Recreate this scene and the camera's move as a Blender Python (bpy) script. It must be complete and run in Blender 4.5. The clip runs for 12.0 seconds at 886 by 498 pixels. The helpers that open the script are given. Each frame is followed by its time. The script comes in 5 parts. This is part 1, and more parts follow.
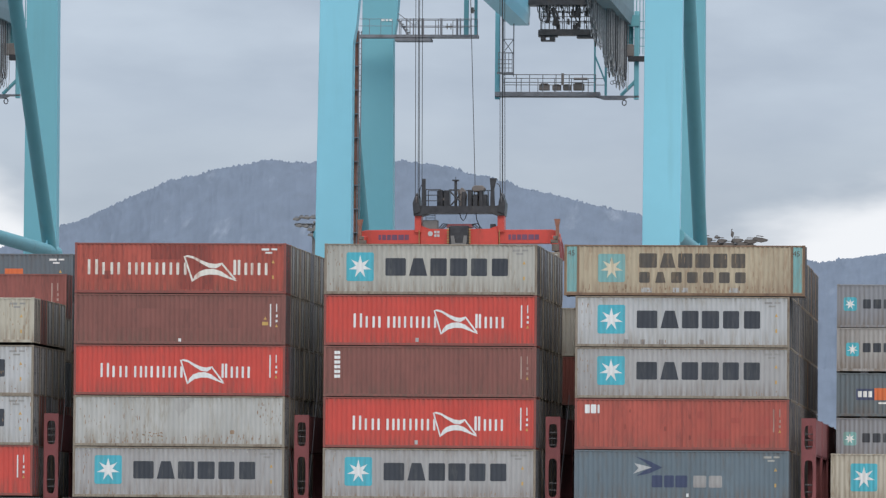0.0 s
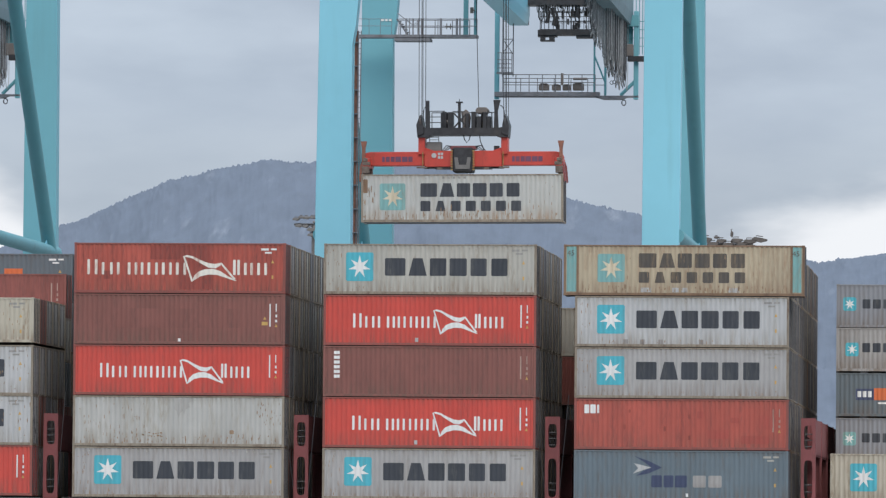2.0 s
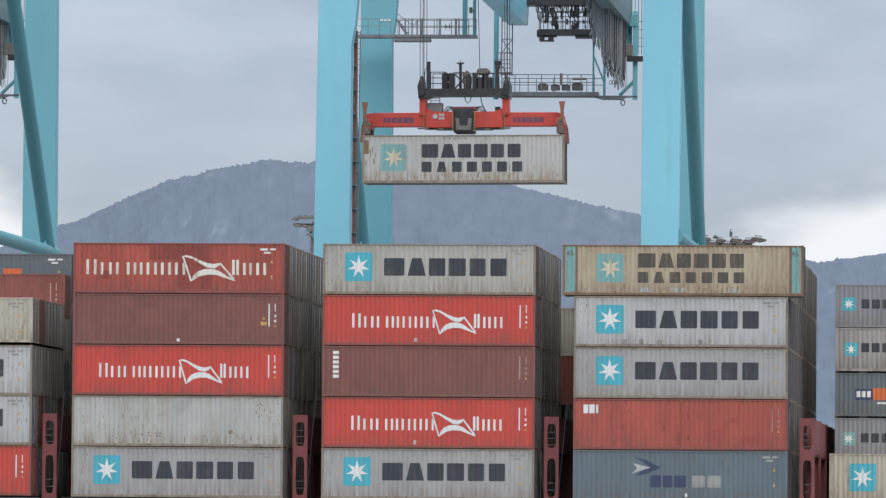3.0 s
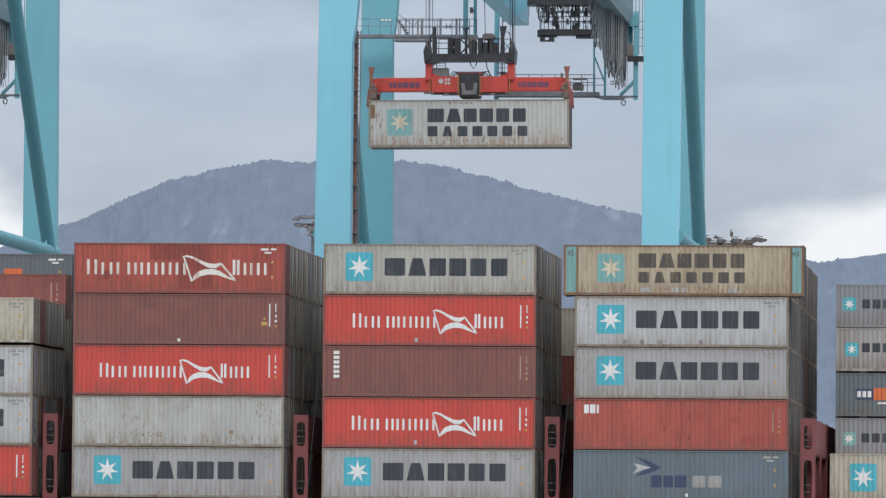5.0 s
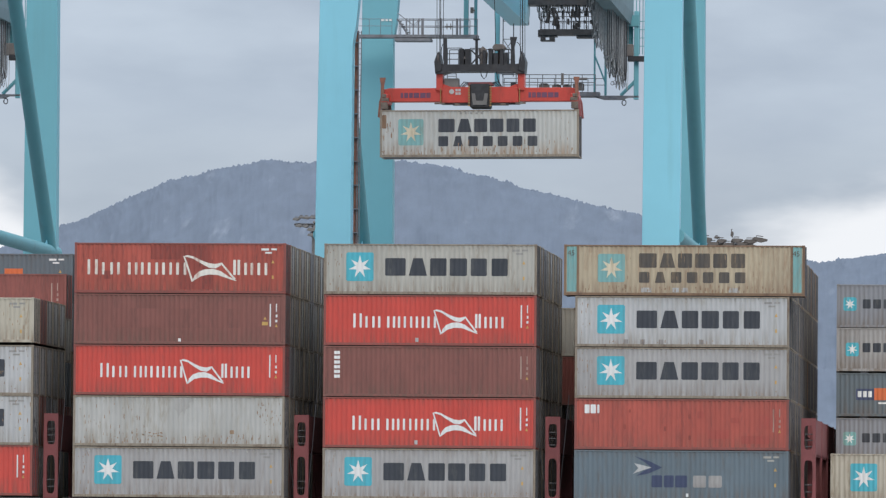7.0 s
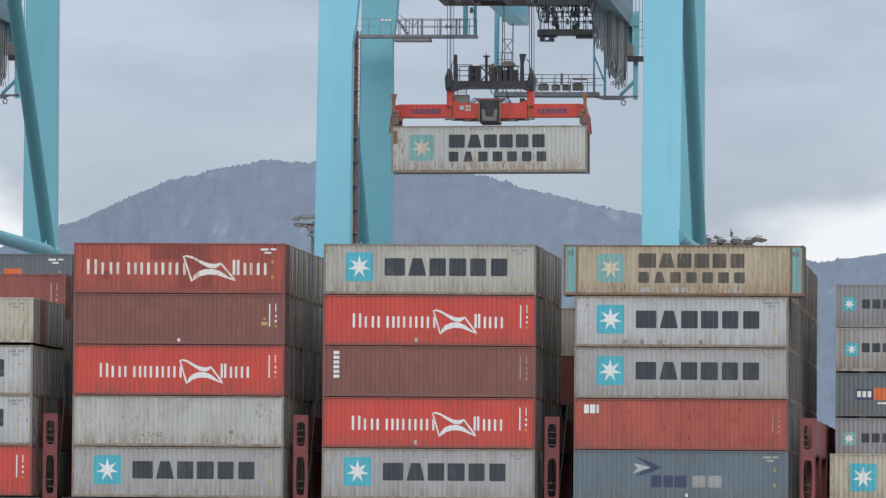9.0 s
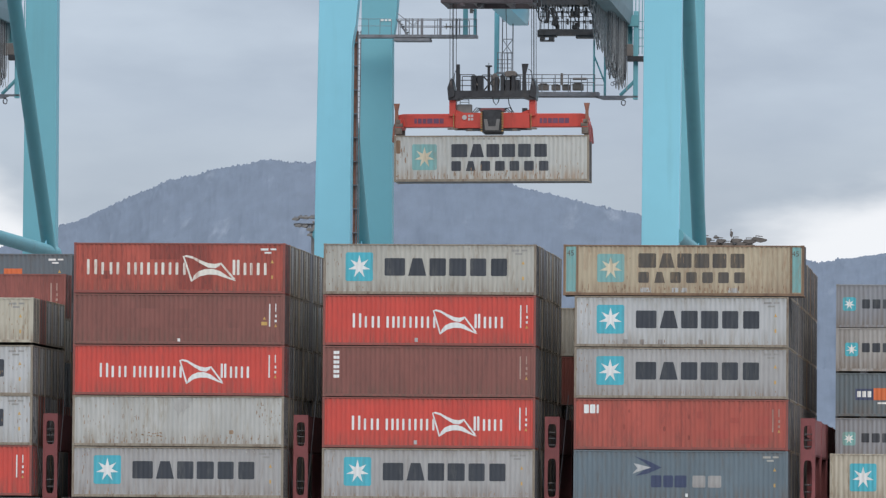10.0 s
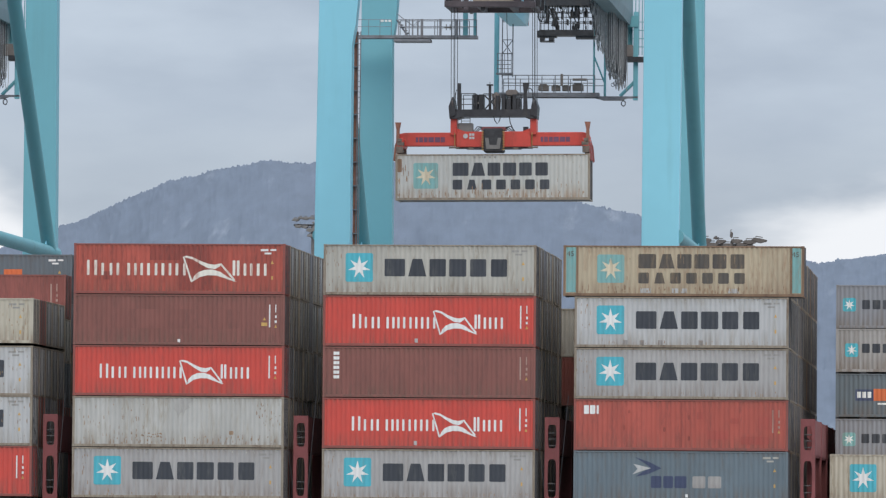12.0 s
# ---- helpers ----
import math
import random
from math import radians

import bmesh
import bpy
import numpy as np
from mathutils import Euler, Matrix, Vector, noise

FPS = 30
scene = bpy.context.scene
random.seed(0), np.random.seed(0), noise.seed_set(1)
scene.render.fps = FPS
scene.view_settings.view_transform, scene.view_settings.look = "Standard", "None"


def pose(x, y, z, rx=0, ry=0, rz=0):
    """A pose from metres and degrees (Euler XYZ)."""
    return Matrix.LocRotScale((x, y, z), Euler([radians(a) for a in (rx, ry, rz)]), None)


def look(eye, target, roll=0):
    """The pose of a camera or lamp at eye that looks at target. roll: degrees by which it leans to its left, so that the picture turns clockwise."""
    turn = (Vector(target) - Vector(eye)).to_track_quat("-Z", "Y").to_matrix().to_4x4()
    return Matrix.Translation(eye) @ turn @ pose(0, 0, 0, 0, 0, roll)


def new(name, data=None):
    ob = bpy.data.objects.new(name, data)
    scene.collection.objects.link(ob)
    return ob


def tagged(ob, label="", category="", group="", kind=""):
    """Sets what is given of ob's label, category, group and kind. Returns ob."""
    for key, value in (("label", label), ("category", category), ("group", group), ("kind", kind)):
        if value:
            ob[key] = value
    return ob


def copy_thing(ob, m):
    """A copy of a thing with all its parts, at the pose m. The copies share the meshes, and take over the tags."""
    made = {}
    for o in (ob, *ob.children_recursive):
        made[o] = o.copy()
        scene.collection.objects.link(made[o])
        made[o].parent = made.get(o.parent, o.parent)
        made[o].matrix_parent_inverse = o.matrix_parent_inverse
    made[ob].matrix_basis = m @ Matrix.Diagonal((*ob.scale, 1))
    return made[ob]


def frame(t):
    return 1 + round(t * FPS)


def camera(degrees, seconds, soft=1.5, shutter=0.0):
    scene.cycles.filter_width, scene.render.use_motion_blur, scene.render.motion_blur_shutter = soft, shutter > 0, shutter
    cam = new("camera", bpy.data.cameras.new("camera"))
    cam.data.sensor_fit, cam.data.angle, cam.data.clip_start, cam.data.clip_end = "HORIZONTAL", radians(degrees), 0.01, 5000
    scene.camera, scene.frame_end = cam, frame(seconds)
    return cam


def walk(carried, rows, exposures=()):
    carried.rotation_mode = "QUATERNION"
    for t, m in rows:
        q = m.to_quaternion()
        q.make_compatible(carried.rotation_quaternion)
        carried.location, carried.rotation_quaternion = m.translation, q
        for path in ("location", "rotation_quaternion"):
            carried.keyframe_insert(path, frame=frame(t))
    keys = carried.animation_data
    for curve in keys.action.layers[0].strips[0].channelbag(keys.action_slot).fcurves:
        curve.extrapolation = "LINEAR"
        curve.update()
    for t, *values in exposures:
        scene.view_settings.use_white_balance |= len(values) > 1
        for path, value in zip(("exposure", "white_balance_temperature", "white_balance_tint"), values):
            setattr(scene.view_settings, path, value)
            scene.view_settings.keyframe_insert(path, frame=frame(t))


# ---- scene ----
# ---- camera: a long lens on a tripod across the basin, with a slight tremble ----
cam = camera(7.39, 12.0, soft=1.3)
EYE = (42.3715, -389.5465, 13.1255)
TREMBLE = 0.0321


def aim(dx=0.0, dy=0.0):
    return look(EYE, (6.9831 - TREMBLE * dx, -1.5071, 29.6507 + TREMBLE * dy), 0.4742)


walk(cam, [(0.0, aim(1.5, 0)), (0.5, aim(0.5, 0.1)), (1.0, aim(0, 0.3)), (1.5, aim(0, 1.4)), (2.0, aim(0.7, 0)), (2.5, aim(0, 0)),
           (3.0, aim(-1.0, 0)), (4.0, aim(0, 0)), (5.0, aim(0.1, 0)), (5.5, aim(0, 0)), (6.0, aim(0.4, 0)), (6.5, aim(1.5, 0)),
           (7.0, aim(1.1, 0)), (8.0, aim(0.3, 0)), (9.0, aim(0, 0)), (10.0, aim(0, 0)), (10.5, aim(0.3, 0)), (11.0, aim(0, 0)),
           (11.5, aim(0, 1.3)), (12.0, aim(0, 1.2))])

# ---- light: a bright overcast afternoon, the hidden sun high behind the camera ----
SUN_ELEVATION, SUN_AZIMUTH = radians(46), radians(163)
world = bpy.data.worlds.new("world")
scene.world = world
world.use_nodes = True
wn, wl = world.node_tree.nodes, world.node_tree.links
wn.clear()


def wnode(kind, **values):
    n = wn.new(kind)
    for k, v in values.items():
        n.inputs[k].default_value = v
    return n


w_out, w_bg = wnode("ShaderNodeOutputWorld"), wnode("ShaderNodeBackground", Strength=1.0)
sky = wn.new("ShaderNodeTexSky")
sky.sky_type, sky.sun_disc, sky.sun_elevation, sky.sun_rotation = "NISHITA", False, SUN_ELEVATION, SUN_AZIMUTH
sky_dim = wn.new("ShaderNodeMix")
sky_dim.data_type, sky_dim.blend_type = "RGBA", "MULTIPLY"
sky_dim.inputs[0].default_value, sky_dim.inputs[7].default_value = 1.0, (0.09, 0.09, 0.09, 1)
wl.new(sky.outputs[0], sky_dim.inputs[6])
w_co = wn.new("ShaderNodeTexCoord")
w_map = wnode("ShaderNodeMapping", Scale=(16, 16, 46), Location=(0.3, 0.0, 0.2))
wl.new(w_co.outputs["Generated"], w_map.inputs["Vector"])
w_noise = wnode("ShaderNodeTexNoise", Scale=1.6, Detail=6.0, Roughness=0.5)
wl.new(w_map.outputs[0], w_noise.inputs["Vector"])
w_ramp = wn.new("ShaderNodeValToRGB")
w_ramp.color_ramp.elements[0].position, w_ramp.color_ramp.elements[1].position = 0.30, 0.72
w_ramp.color_ramp.elements[0].color = (0.425, 0.495, 0.61, 1)
w_ramp.color_ramp.elements[1].color = (0.59, 0.67, 0.785, 1)
wl.new(w_noise.outputs["Fac"], w_ramp.inputs[0])
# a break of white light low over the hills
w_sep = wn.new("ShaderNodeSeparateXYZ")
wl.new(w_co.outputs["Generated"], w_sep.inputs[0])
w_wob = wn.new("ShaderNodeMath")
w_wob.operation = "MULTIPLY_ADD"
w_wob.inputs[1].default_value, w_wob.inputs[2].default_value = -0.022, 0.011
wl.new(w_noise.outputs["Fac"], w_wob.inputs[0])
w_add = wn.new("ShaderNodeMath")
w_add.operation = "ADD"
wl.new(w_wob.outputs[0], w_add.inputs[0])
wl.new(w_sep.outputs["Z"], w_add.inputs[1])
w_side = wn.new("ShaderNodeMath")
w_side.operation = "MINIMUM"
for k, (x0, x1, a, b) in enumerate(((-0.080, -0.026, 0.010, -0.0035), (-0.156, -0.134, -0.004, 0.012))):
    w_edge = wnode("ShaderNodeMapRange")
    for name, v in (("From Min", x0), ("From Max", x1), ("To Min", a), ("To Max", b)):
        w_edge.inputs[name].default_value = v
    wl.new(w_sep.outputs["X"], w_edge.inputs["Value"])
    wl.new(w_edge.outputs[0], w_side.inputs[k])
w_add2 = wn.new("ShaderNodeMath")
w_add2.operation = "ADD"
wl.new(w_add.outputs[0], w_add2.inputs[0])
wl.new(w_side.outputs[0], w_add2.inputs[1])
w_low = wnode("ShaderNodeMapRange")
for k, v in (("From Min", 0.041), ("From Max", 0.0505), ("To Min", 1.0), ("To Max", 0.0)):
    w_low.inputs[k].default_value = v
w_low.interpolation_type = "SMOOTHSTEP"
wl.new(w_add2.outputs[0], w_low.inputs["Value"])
# a darker bank of cloud stands low over the hills
w_bank = wnode("ShaderNodeMapRange")
for k, v in (("From Min", 0.047), ("From Max", 0.068), ("To Min", 0.86), ("To Max", 1.0)):
    w_bank.inputs[k].default_value = v
w_bank.interpolation_type = "SMOOTHSTEP"
wl.new(w_add.outputs[0], w_bank.inputs["Value"])
w_cloud = wn.new("ShaderNodeVectorMath")
w_cloud.operation = "SCALE"
wl.new(w_ramp.outputs[0], w_cloud.inputs[0])
wl.new(w_bank.outputs[0], w_cloud.inputs["Scale"])
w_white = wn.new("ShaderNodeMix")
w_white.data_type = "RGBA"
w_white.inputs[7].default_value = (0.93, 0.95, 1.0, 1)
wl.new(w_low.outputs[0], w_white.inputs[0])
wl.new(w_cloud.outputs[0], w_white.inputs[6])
w_mix = wn.new("ShaderNodeMix")
w_mix.data_type = "RGBA"
w_mix.inputs[0].default_value = 0.9
wl.new(sky_dim.outputs[2], w_mix.inputs[6])
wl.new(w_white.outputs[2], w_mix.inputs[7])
# an overcast sky is brighter towards the zenith
w_up = wnode("ShaderNodeMapRange")
for k, v in (("From Min", 0.10), ("From Max", 1.0), ("To Min", 1.0), ("To Max", 2.6)):
    w_up.inputs[k].default_value = v
wl.new(w_sep.outputs["Z"], w_up.inputs["Value"])
w_scale = wn.new("ShaderNodeVectorMath")
w_scale.operation = "SCALE"
wl.new(w_mix.outputs[2], w_scale.inputs[0])
wl.new(w_up.outputs[0], w_scale.inputs["Scale"])
wl.new(w_scale.outputs[0], w_bg.inputs["Color"])
wl.new(w_bg.outputs[0], w_out.inputs[0])

sun = new("sun", bpy.data.lights.new("sun", "SUN"))
sun.data.energy, sun.data.angle, sun.data.color = 1.8, radians(40), (1.0, 0.94, 0.86)
sun_dir = Vector((math.sin(SUN_AZIMUTH) * math.cos(SUN_ELEVATION), math.cos(SUN_AZIMUTH) * math.cos(SUN_ELEVATION), math.sin(SUN_ELEVATION)))
sun.matrix_world = look(sun_dir * 300, (0, 0, 0))
scene.view_settings.exposure = 0.0


# ---- materials ----
def material(name, color, rough=0.6, metal=0.0, vary=0.15, scale=2.0, stretch=(1, 1, 1), dirt=None, dirt_at=(0.55, 0.75), dirt_scale=1.0,
             dirt_stretch=(1, 1, 0.25), bump=0.0, bump_scale=30.0, edge=None):
    """Paint with slow variation, a second layer of dirt or rust in streaks, and fine relief."""
    m = bpy.data.materials.new(name)
    m.use_nodes = True
    n, l = m.node_tree.nodes, m.node_tree.links
    b = n["Principled BSDF"]
    b.inputs["Roughness"].default_value, b.inputs["Metallic"].default_value = rough, metal
    co, info = n.new("ShaderNodeTexCoord"), n.new("ShaderNodeObjectInfo")
    seed = n.new("ShaderNodeMath")
    seed.operation = "MULTIPLY"
    seed.inputs[1].default_value = 40.0
    l.new(info.outputs["Random"], seed.inputs[0])

    def noise_at(s, st, detail=5.0):
        mp, tx = n.new("ShaderNodeMapping"), n.new("ShaderNodeTexNoise")
        mp.inputs["Scale"].default_value = st
        tx.noise_dimensions = "4D"
        tx.inputs["Scale"].default_value, tx.inputs["Detail"].default_value = s, detail
        l.new(co.outputs["Object"], mp.inputs["Vector"])
        l.new(mp.outputs[0], tx.inputs["Vector"])
        l.new(seed.outputs[0], tx.inputs["W"])
        return tx.outputs["Fac"]

    def blend(fac, a, c):
        mx = n.new("ShaderNodeMix")
        mx.data_type = "RGBA"
        for sock, v in ((mx.inputs[0], fac), (mx.inputs[6], a), (mx.inputs[7], c)):
            if isinstance(v, bpy.types.NodeSocket):
                l.new(v, sock)
            else:
                sock.default_value = v if not isinstance(v, tuple) else (*v, 1)
        return mx.outputs[2]

    def ramp(fac, lo, hi, top=1.0):
        r = n.new("ShaderNodeMapRange")
        r.inputs["From Min"].default_value, r.inputs["From Max"].default_value, r.inputs["To Max"].default_value = lo, hi, top
        l.new(fac, r.inputs["Value"])
        return r.outputs[0]

    dark = tuple(c * (1 - vary) for c in color)
    light = tuple(min(0.9, c * (1 + vary)) for c in color)
    out = blend(ramp(noise_at(scale, stretch), 0.3, 0.7), dark, light)
    out = blend(ramp(noise_at(scale * 9, stretch), 0.35, 0.75, 0.35), out, dark)
    if dirt:
        streak = ramp(noise_at(dirt_scale, dirt_stretch, 8.0), *dirt_at)
        fine = ramp(noise_at(dirt_scale * 5, dirt_stretch, 4.0), 0.35, 0.65)
        mul = n.new("ShaderNodeMath")
        mul.operation = "MULTIPLY"
        l.new(streak, mul.inputs[0])
        l.new(fine, mul.inputs[1])
        out = blend(mul.outputs[0], out, dirt)
    if edge:
        # rust and grime that creep up from the lower rail and down from the upper one, in ragged streaks
        tone, low, high = edge
        sep = n.new("ShaderNodeSeparateXYZ")
        l.new(co.outputs["Object"], sep.inputs[0])
        for lo, hi, top in (((1.1, 0.12, low)), ((2.35, 2.9, high))):
            grow, mul = ramp(sep.outputs["Z"], lo, hi, top), n.new("ShaderNodeMath")
            mul.operation = "MULTIPLY"
            l.new(grow, mul.inputs[0])
            l.new(ramp(noise_at(3.5, (1.5, 1.5, 0.10), 6.0), 0.40, 0.62), mul.inputs[1])
            out = blend(mul.outputs[0], out, tone)
    l.new(out, b.inputs["Base Color"])
    if bump:
        bp = n.new("ShaderNodeBump")
        bp.inputs["Strength"].default_value, bp.inputs["Distance"].default_value = bump, 0.01
        l.new(noise_at(bump_scale, (1, 1, 1)), bp.inputs["Height"])
        l.new(bp.outputs[0], b.inputs["Normal"])
    return m


RUST = (0.16, 0.085, 0.05)


def paint(name, color, dirt=RUST, at=(0.62, 0.85), vary=0.12, rough=0.6, edge=None):
    at = (at[0] - 0.08, at[1] - 0.06)
    if edge is None and name.endswith("container_paint"):
        edge = (tuple(0.5 * (u + v) for u, v in zip(dirt, (0.15, 0.10, 0.07))), 0.70, 0.50)
    return material(name, color, rough, vary=vary, scale=0.5, stretch=(1, 1, 0.5), dirt=dirt, dirt_at=at, dirt_scale=2.2, dirt_stretch=(1.2, 1.2, 0.22), bump=0.15, bump_scale=18, edge=edge)


GREY = paint("grey_container_paint", (0.435, 0.415, 0.365), (0.25, 0.20, 0.14), (0.58, 0.85))
COOLGREY = paint("cool_grey_container_paint", (0.372, 0.357, 0.345), (0.25, 0.21, 0.17), (0.58, 0.88))
PALE = paint("pale_grey_container_paint", (0.465, 0.462, 0.455), (0.30, 0.26, 0.20), (0.60, 0.9))
OLDGREY = paint("rusty_grey_container_paint", (0.455, 0.445, 0.415), (0.30, 0.25, 0.18), (0.54, 0.80), 0.14)
LOADGREY = paint("stained_grey_container_paint", (0.455, 0.455, 0.425), (0.33, 0.26, 0.19), (0.60, 0.86), 0.10, edge=((0.29, 0.19, 0.11), 0.80, 0.4))
BEIGE = paint("yellowed_container_paint", (0.44, 0.365, 0.255), (0.28, 0.17, 0.10), (0.5, 0.8), 0.15)
RED = paint("red_container_paint", (0.57, 0.072, 0.052), (0.28, 0.07, 0.06), (0.55, 0.9), 0.10)
FADEDRED = paint("faded_red_container_paint", (0.43, 0.090, 0.062), (0.16, 0.05, 0.04), (0.48, 0.8), 0.16)
OXIDE = paint("red_oxide_container_paint", (0.43, 0.095, 0.068), (0.20, 0.06, 0.05), (0.5, 0.85), 0.14)
BROWN = paint("brown_container_paint", (0.235, 0.090, 0.072), (0.13, 0.06, 0.05), (0.5, 0.9), 0.10)
BLUEGREY = paint("blue_grey_container_paint", (0.135, 0.172, 0.195), (0.12, 0.11, 0.10), (0.55, 0.9), 0.10)
SLATE = paint("slate_container_paint", (0.12, 0.145, 0.16), (0.12, 0.11, 0.10), (0.55, 0.9), 0.10)
CREAM = paint("cream_container_paint", (0.49, 0.445, 0.355), (0.22, 0.15, 0.09), (0.55, 0.85), 0.10)
DIMGREY = paint("dull_grey_container_paint", (0.33, 0.315, 0.30), (0.17, 0.13, 0.10), (0.55, 0.9), 0.14)
DARKRED = paint("dull_red_brown_container_paint", (0.24, 0.075, 0.06), (0.12, 0.05, 0.04), (0.5, 0.85), 0.14)
RUSTSTAIN = paint("rust_stain", (0.33, 0.23, 0.15), (0.20, 0.12, 0.07), (0.45, 0.75), 0.25, 0.9)
GRIME = paint("pale_grime", (0.42, 0.405, 0.365), (0.28, 0.25, 0.21), (0.45, 0.75), 0.15, 0.9)
SMEAR = paint("grey_smear", (0.40, 0.385, 0.36), (0.33, 0.31, 0.28), (0.5, 0.8), 0.08, 0.9)
MASTBROWN = material("sooty_brown_lamp_housing", (0.10, 0.085, 0.075), 0.6, vary=0.3, scale=2, dirt=(0.05, 0.045, 0.04))
TROLLEYBROWN = material("grimy_dark_purple_brown_steel", (0.078, 0.062, 0.068), 0.6, vary=0.25, scale=1.5, dirt=(0.04, 0.035, 0.035), bump=0.2)
DUSTBEIGE = material("dusty_beige_sheet_metal", (0.36, 0.30, 0.235), 0.7, vary=0.15, scale=1.2, dirt=(0.18, 0.14, 0.11), bump=0.15)
# container grey turned cooler and darker, haze included in the colour
HAZEGREY = paint("hazy_grey_container_paint", (0.235, 0.24, 0.255), (0.20, 0.17, 0.14), (0.6, 0.9), 0.10)
FADEDNAVY = paint("faded_navy_print", (0.13, 0.055, 0.10), (0.3, 0.06, 0.06), (0.55, 0.85), 0.15)
OCHRE = material("worn_ochre_paint", (0.32, 0.20, 0.07), 0.6, vary=0.25, scale=4, dirt=(0.15, 0.09, 0.05))
GREASE = material("greasy_grey_brown_steel", (0.16, 0.125, 0.10), 0.55, 0.2, vary=0.35, scale=4, dirt=(0.07, 0.05, 0.04), bump=0.2)
GREYFRAME = paint("dirty_grey_frame_paint", (0.28, 0.24, 0.185), (0.14, 0.085, 0.055), (0.44, 0.72), 0.18)
RUSTFRAME = paint("rusty_brown_frame_paint", (0.22, 0.135, 0.08), (0.11, 0.06, 0.04), (0.46, 0.75), 0.2)
CREAMPRINT = paint("yellowed_white_print", (0.64, 0.56, 0.41), (0.34, 0.24, 0.14), (0.52, 0.8), 0.12)
REDFRAME = paint("dirty_red_frame_paint", (0.27, 0.075, 0.06), (0.13, 0.07, 0.055), (0.48, 0.8), 0.15)
SOOT = paint("dark_scuffed_paint", (0.29, 0.062, 0.045), (0.10, 0.04, 0.035), (0.45, 0.8), 0.2)
STEEL = material("dark_galvanised_steel", (0.10, 0.10, 0.105), 0.55, 0.3, vary=0.3, scale=3, dirt=(0.12, 0.07, 0.05), bump=0.2)
CYANPRINT = paint("cyan_print", (0.08, 0.42, 0.50), (0.2, 0.2, 0.17), (0.6, 0.9))
FADEDCYAN = paint("faded_cyan_print", (0.20, 0.40, 0.39), (0.25, 0.2, 0.13), (0.5, 0.85))
WHITEPRINT = paint("white_print", (0.76, 0.75, 0.72), (0.4, 0.38, 0.34), (0.65, 0.95), 0.06)
WORNWHITE = paint("worn_white_print", (0.74, 0.70, 0.62), (0.45, 0.20, 0.14), (0.56, 0.72), 0.10)
BLACKPRINT = paint("charcoal_print", (0.045, 0.05, 0.06), (0.14, 0.14, 0.13), (0.6, 0.95), 0.15)
OLDBLACK = paint("worn_charcoal_print", (0.085, 0.075, 0.065), (0.24, 0.17, 0.10), (0.5, 0.85), 0.15)
DUSTY = paint("dusty_pink_print", (0.42, 0.29, 0.24), (0.28, 0.13, 0.10), (0.5, 0.8))
FAINT = paint("faint_grey_print", (0.29, 0.28, 0.26), (0.38, 0.36, 0.33), (0.5, 0.8))
TOUCHUP = paint("touch_up_red_paint", (0.37, 0.075, 0.057), (0.3, 0.08, 0.06), (0.5, 0.8))
NAVYPRINT = paint("navy_print", (0.05, 0.064, 0.12), (0.1, 0.1, 0.14), (0.6, 0.95))
ORANGEPRINT = paint("orange_print", (0.62, 0.15, 0.05), (0.3, 0.1, 0.06), (0.6, 0.95))
YELLOWPRINT = paint("yellow_print", (0.56, 0.35, 0.11), (0.3, 0.2, 0.08), (0.6, 0.95))
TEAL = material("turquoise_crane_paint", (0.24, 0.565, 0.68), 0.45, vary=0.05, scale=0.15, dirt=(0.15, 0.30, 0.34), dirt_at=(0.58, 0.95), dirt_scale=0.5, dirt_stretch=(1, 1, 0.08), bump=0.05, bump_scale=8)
# two darker copies of TEAL, with the crane's shade put into the base colour
HALFSHADETEAL = material("half_shaded_turquoise_paint", (0.16, 0.405, 0.465), 0.55, vary=0.06, scale=0.15, dirt=(0.13, 0.27, 0.30), dirt_at=(0.55, 0.95), dirt_scale=0.5, dirt_stretch=(1, 1, 0.08), bump=0.05, bump_scale=8)
SHADETEAL = material("shaded_turquoise_paint", (0.125, 0.335, 0.375), 0.6, vary=0.08, scale=0.15, dirt=(0.09, 0.18, 0.19), dirt_at=(0.5, 0.9), dirt_scale=0.5, dirt_stretch=(1, 1, 0.08), bump=0.05, bump_scale=8)
# greyer turquoise that holds the dark of a girder's shaded underside
GREYTEAL = material("shaded_grey_turquoise_paint", (0.12, 0.20, 0.225), 0.6, vary=0.12, scale=0.3, dirt=(0.09, 0.10, 0.10), dirt_at=(0.5, 0.85), dirt_scale=0.6)
GALV = material("grey_walkway_steel", (0.20, 0.20, 0.215), 0.6, 0.2, vary=0.25, scale=2, dirt=(0.10, 0.07, 0.06), bump=0.2)
BLACK = material("black_oily_steel", (0.040, 0.039, 0.042), 0.5, 0.2, vary=0.4, scale=3, dirt=(0.09, 0.07, 0.05), bump=0.3)
FESTOON = material("dusty_grey_cable", (0.30, 0.295, 0.29), 0.8, vary=0.3, scale=5)
RUBBER = material("black_cable", (0.06, 0.06, 0.063), 0.7, vary=0.3, scale=5)
ROPE = material("greased_wire_rope", (0.05, 0.05, 0.052), 0.6, 0.3, vary=0.3, scale=6)
SPREADRED = material("orange_red_spreader_paint", (0.52, 0.058, 0.040), 0.45, vary=0.12, scale=1.0, dirt=(0.16, 0.05, 0.03), dirt_at=(0.5, 0.85), dirt_scale=2, bump=0.1)
BRASS = material("rusty_red_brown_steel", (0.24, 0.095, 0.06), 0.6, vary=0.25, scale=4, dirt=(0.12, 0.06, 0.04))
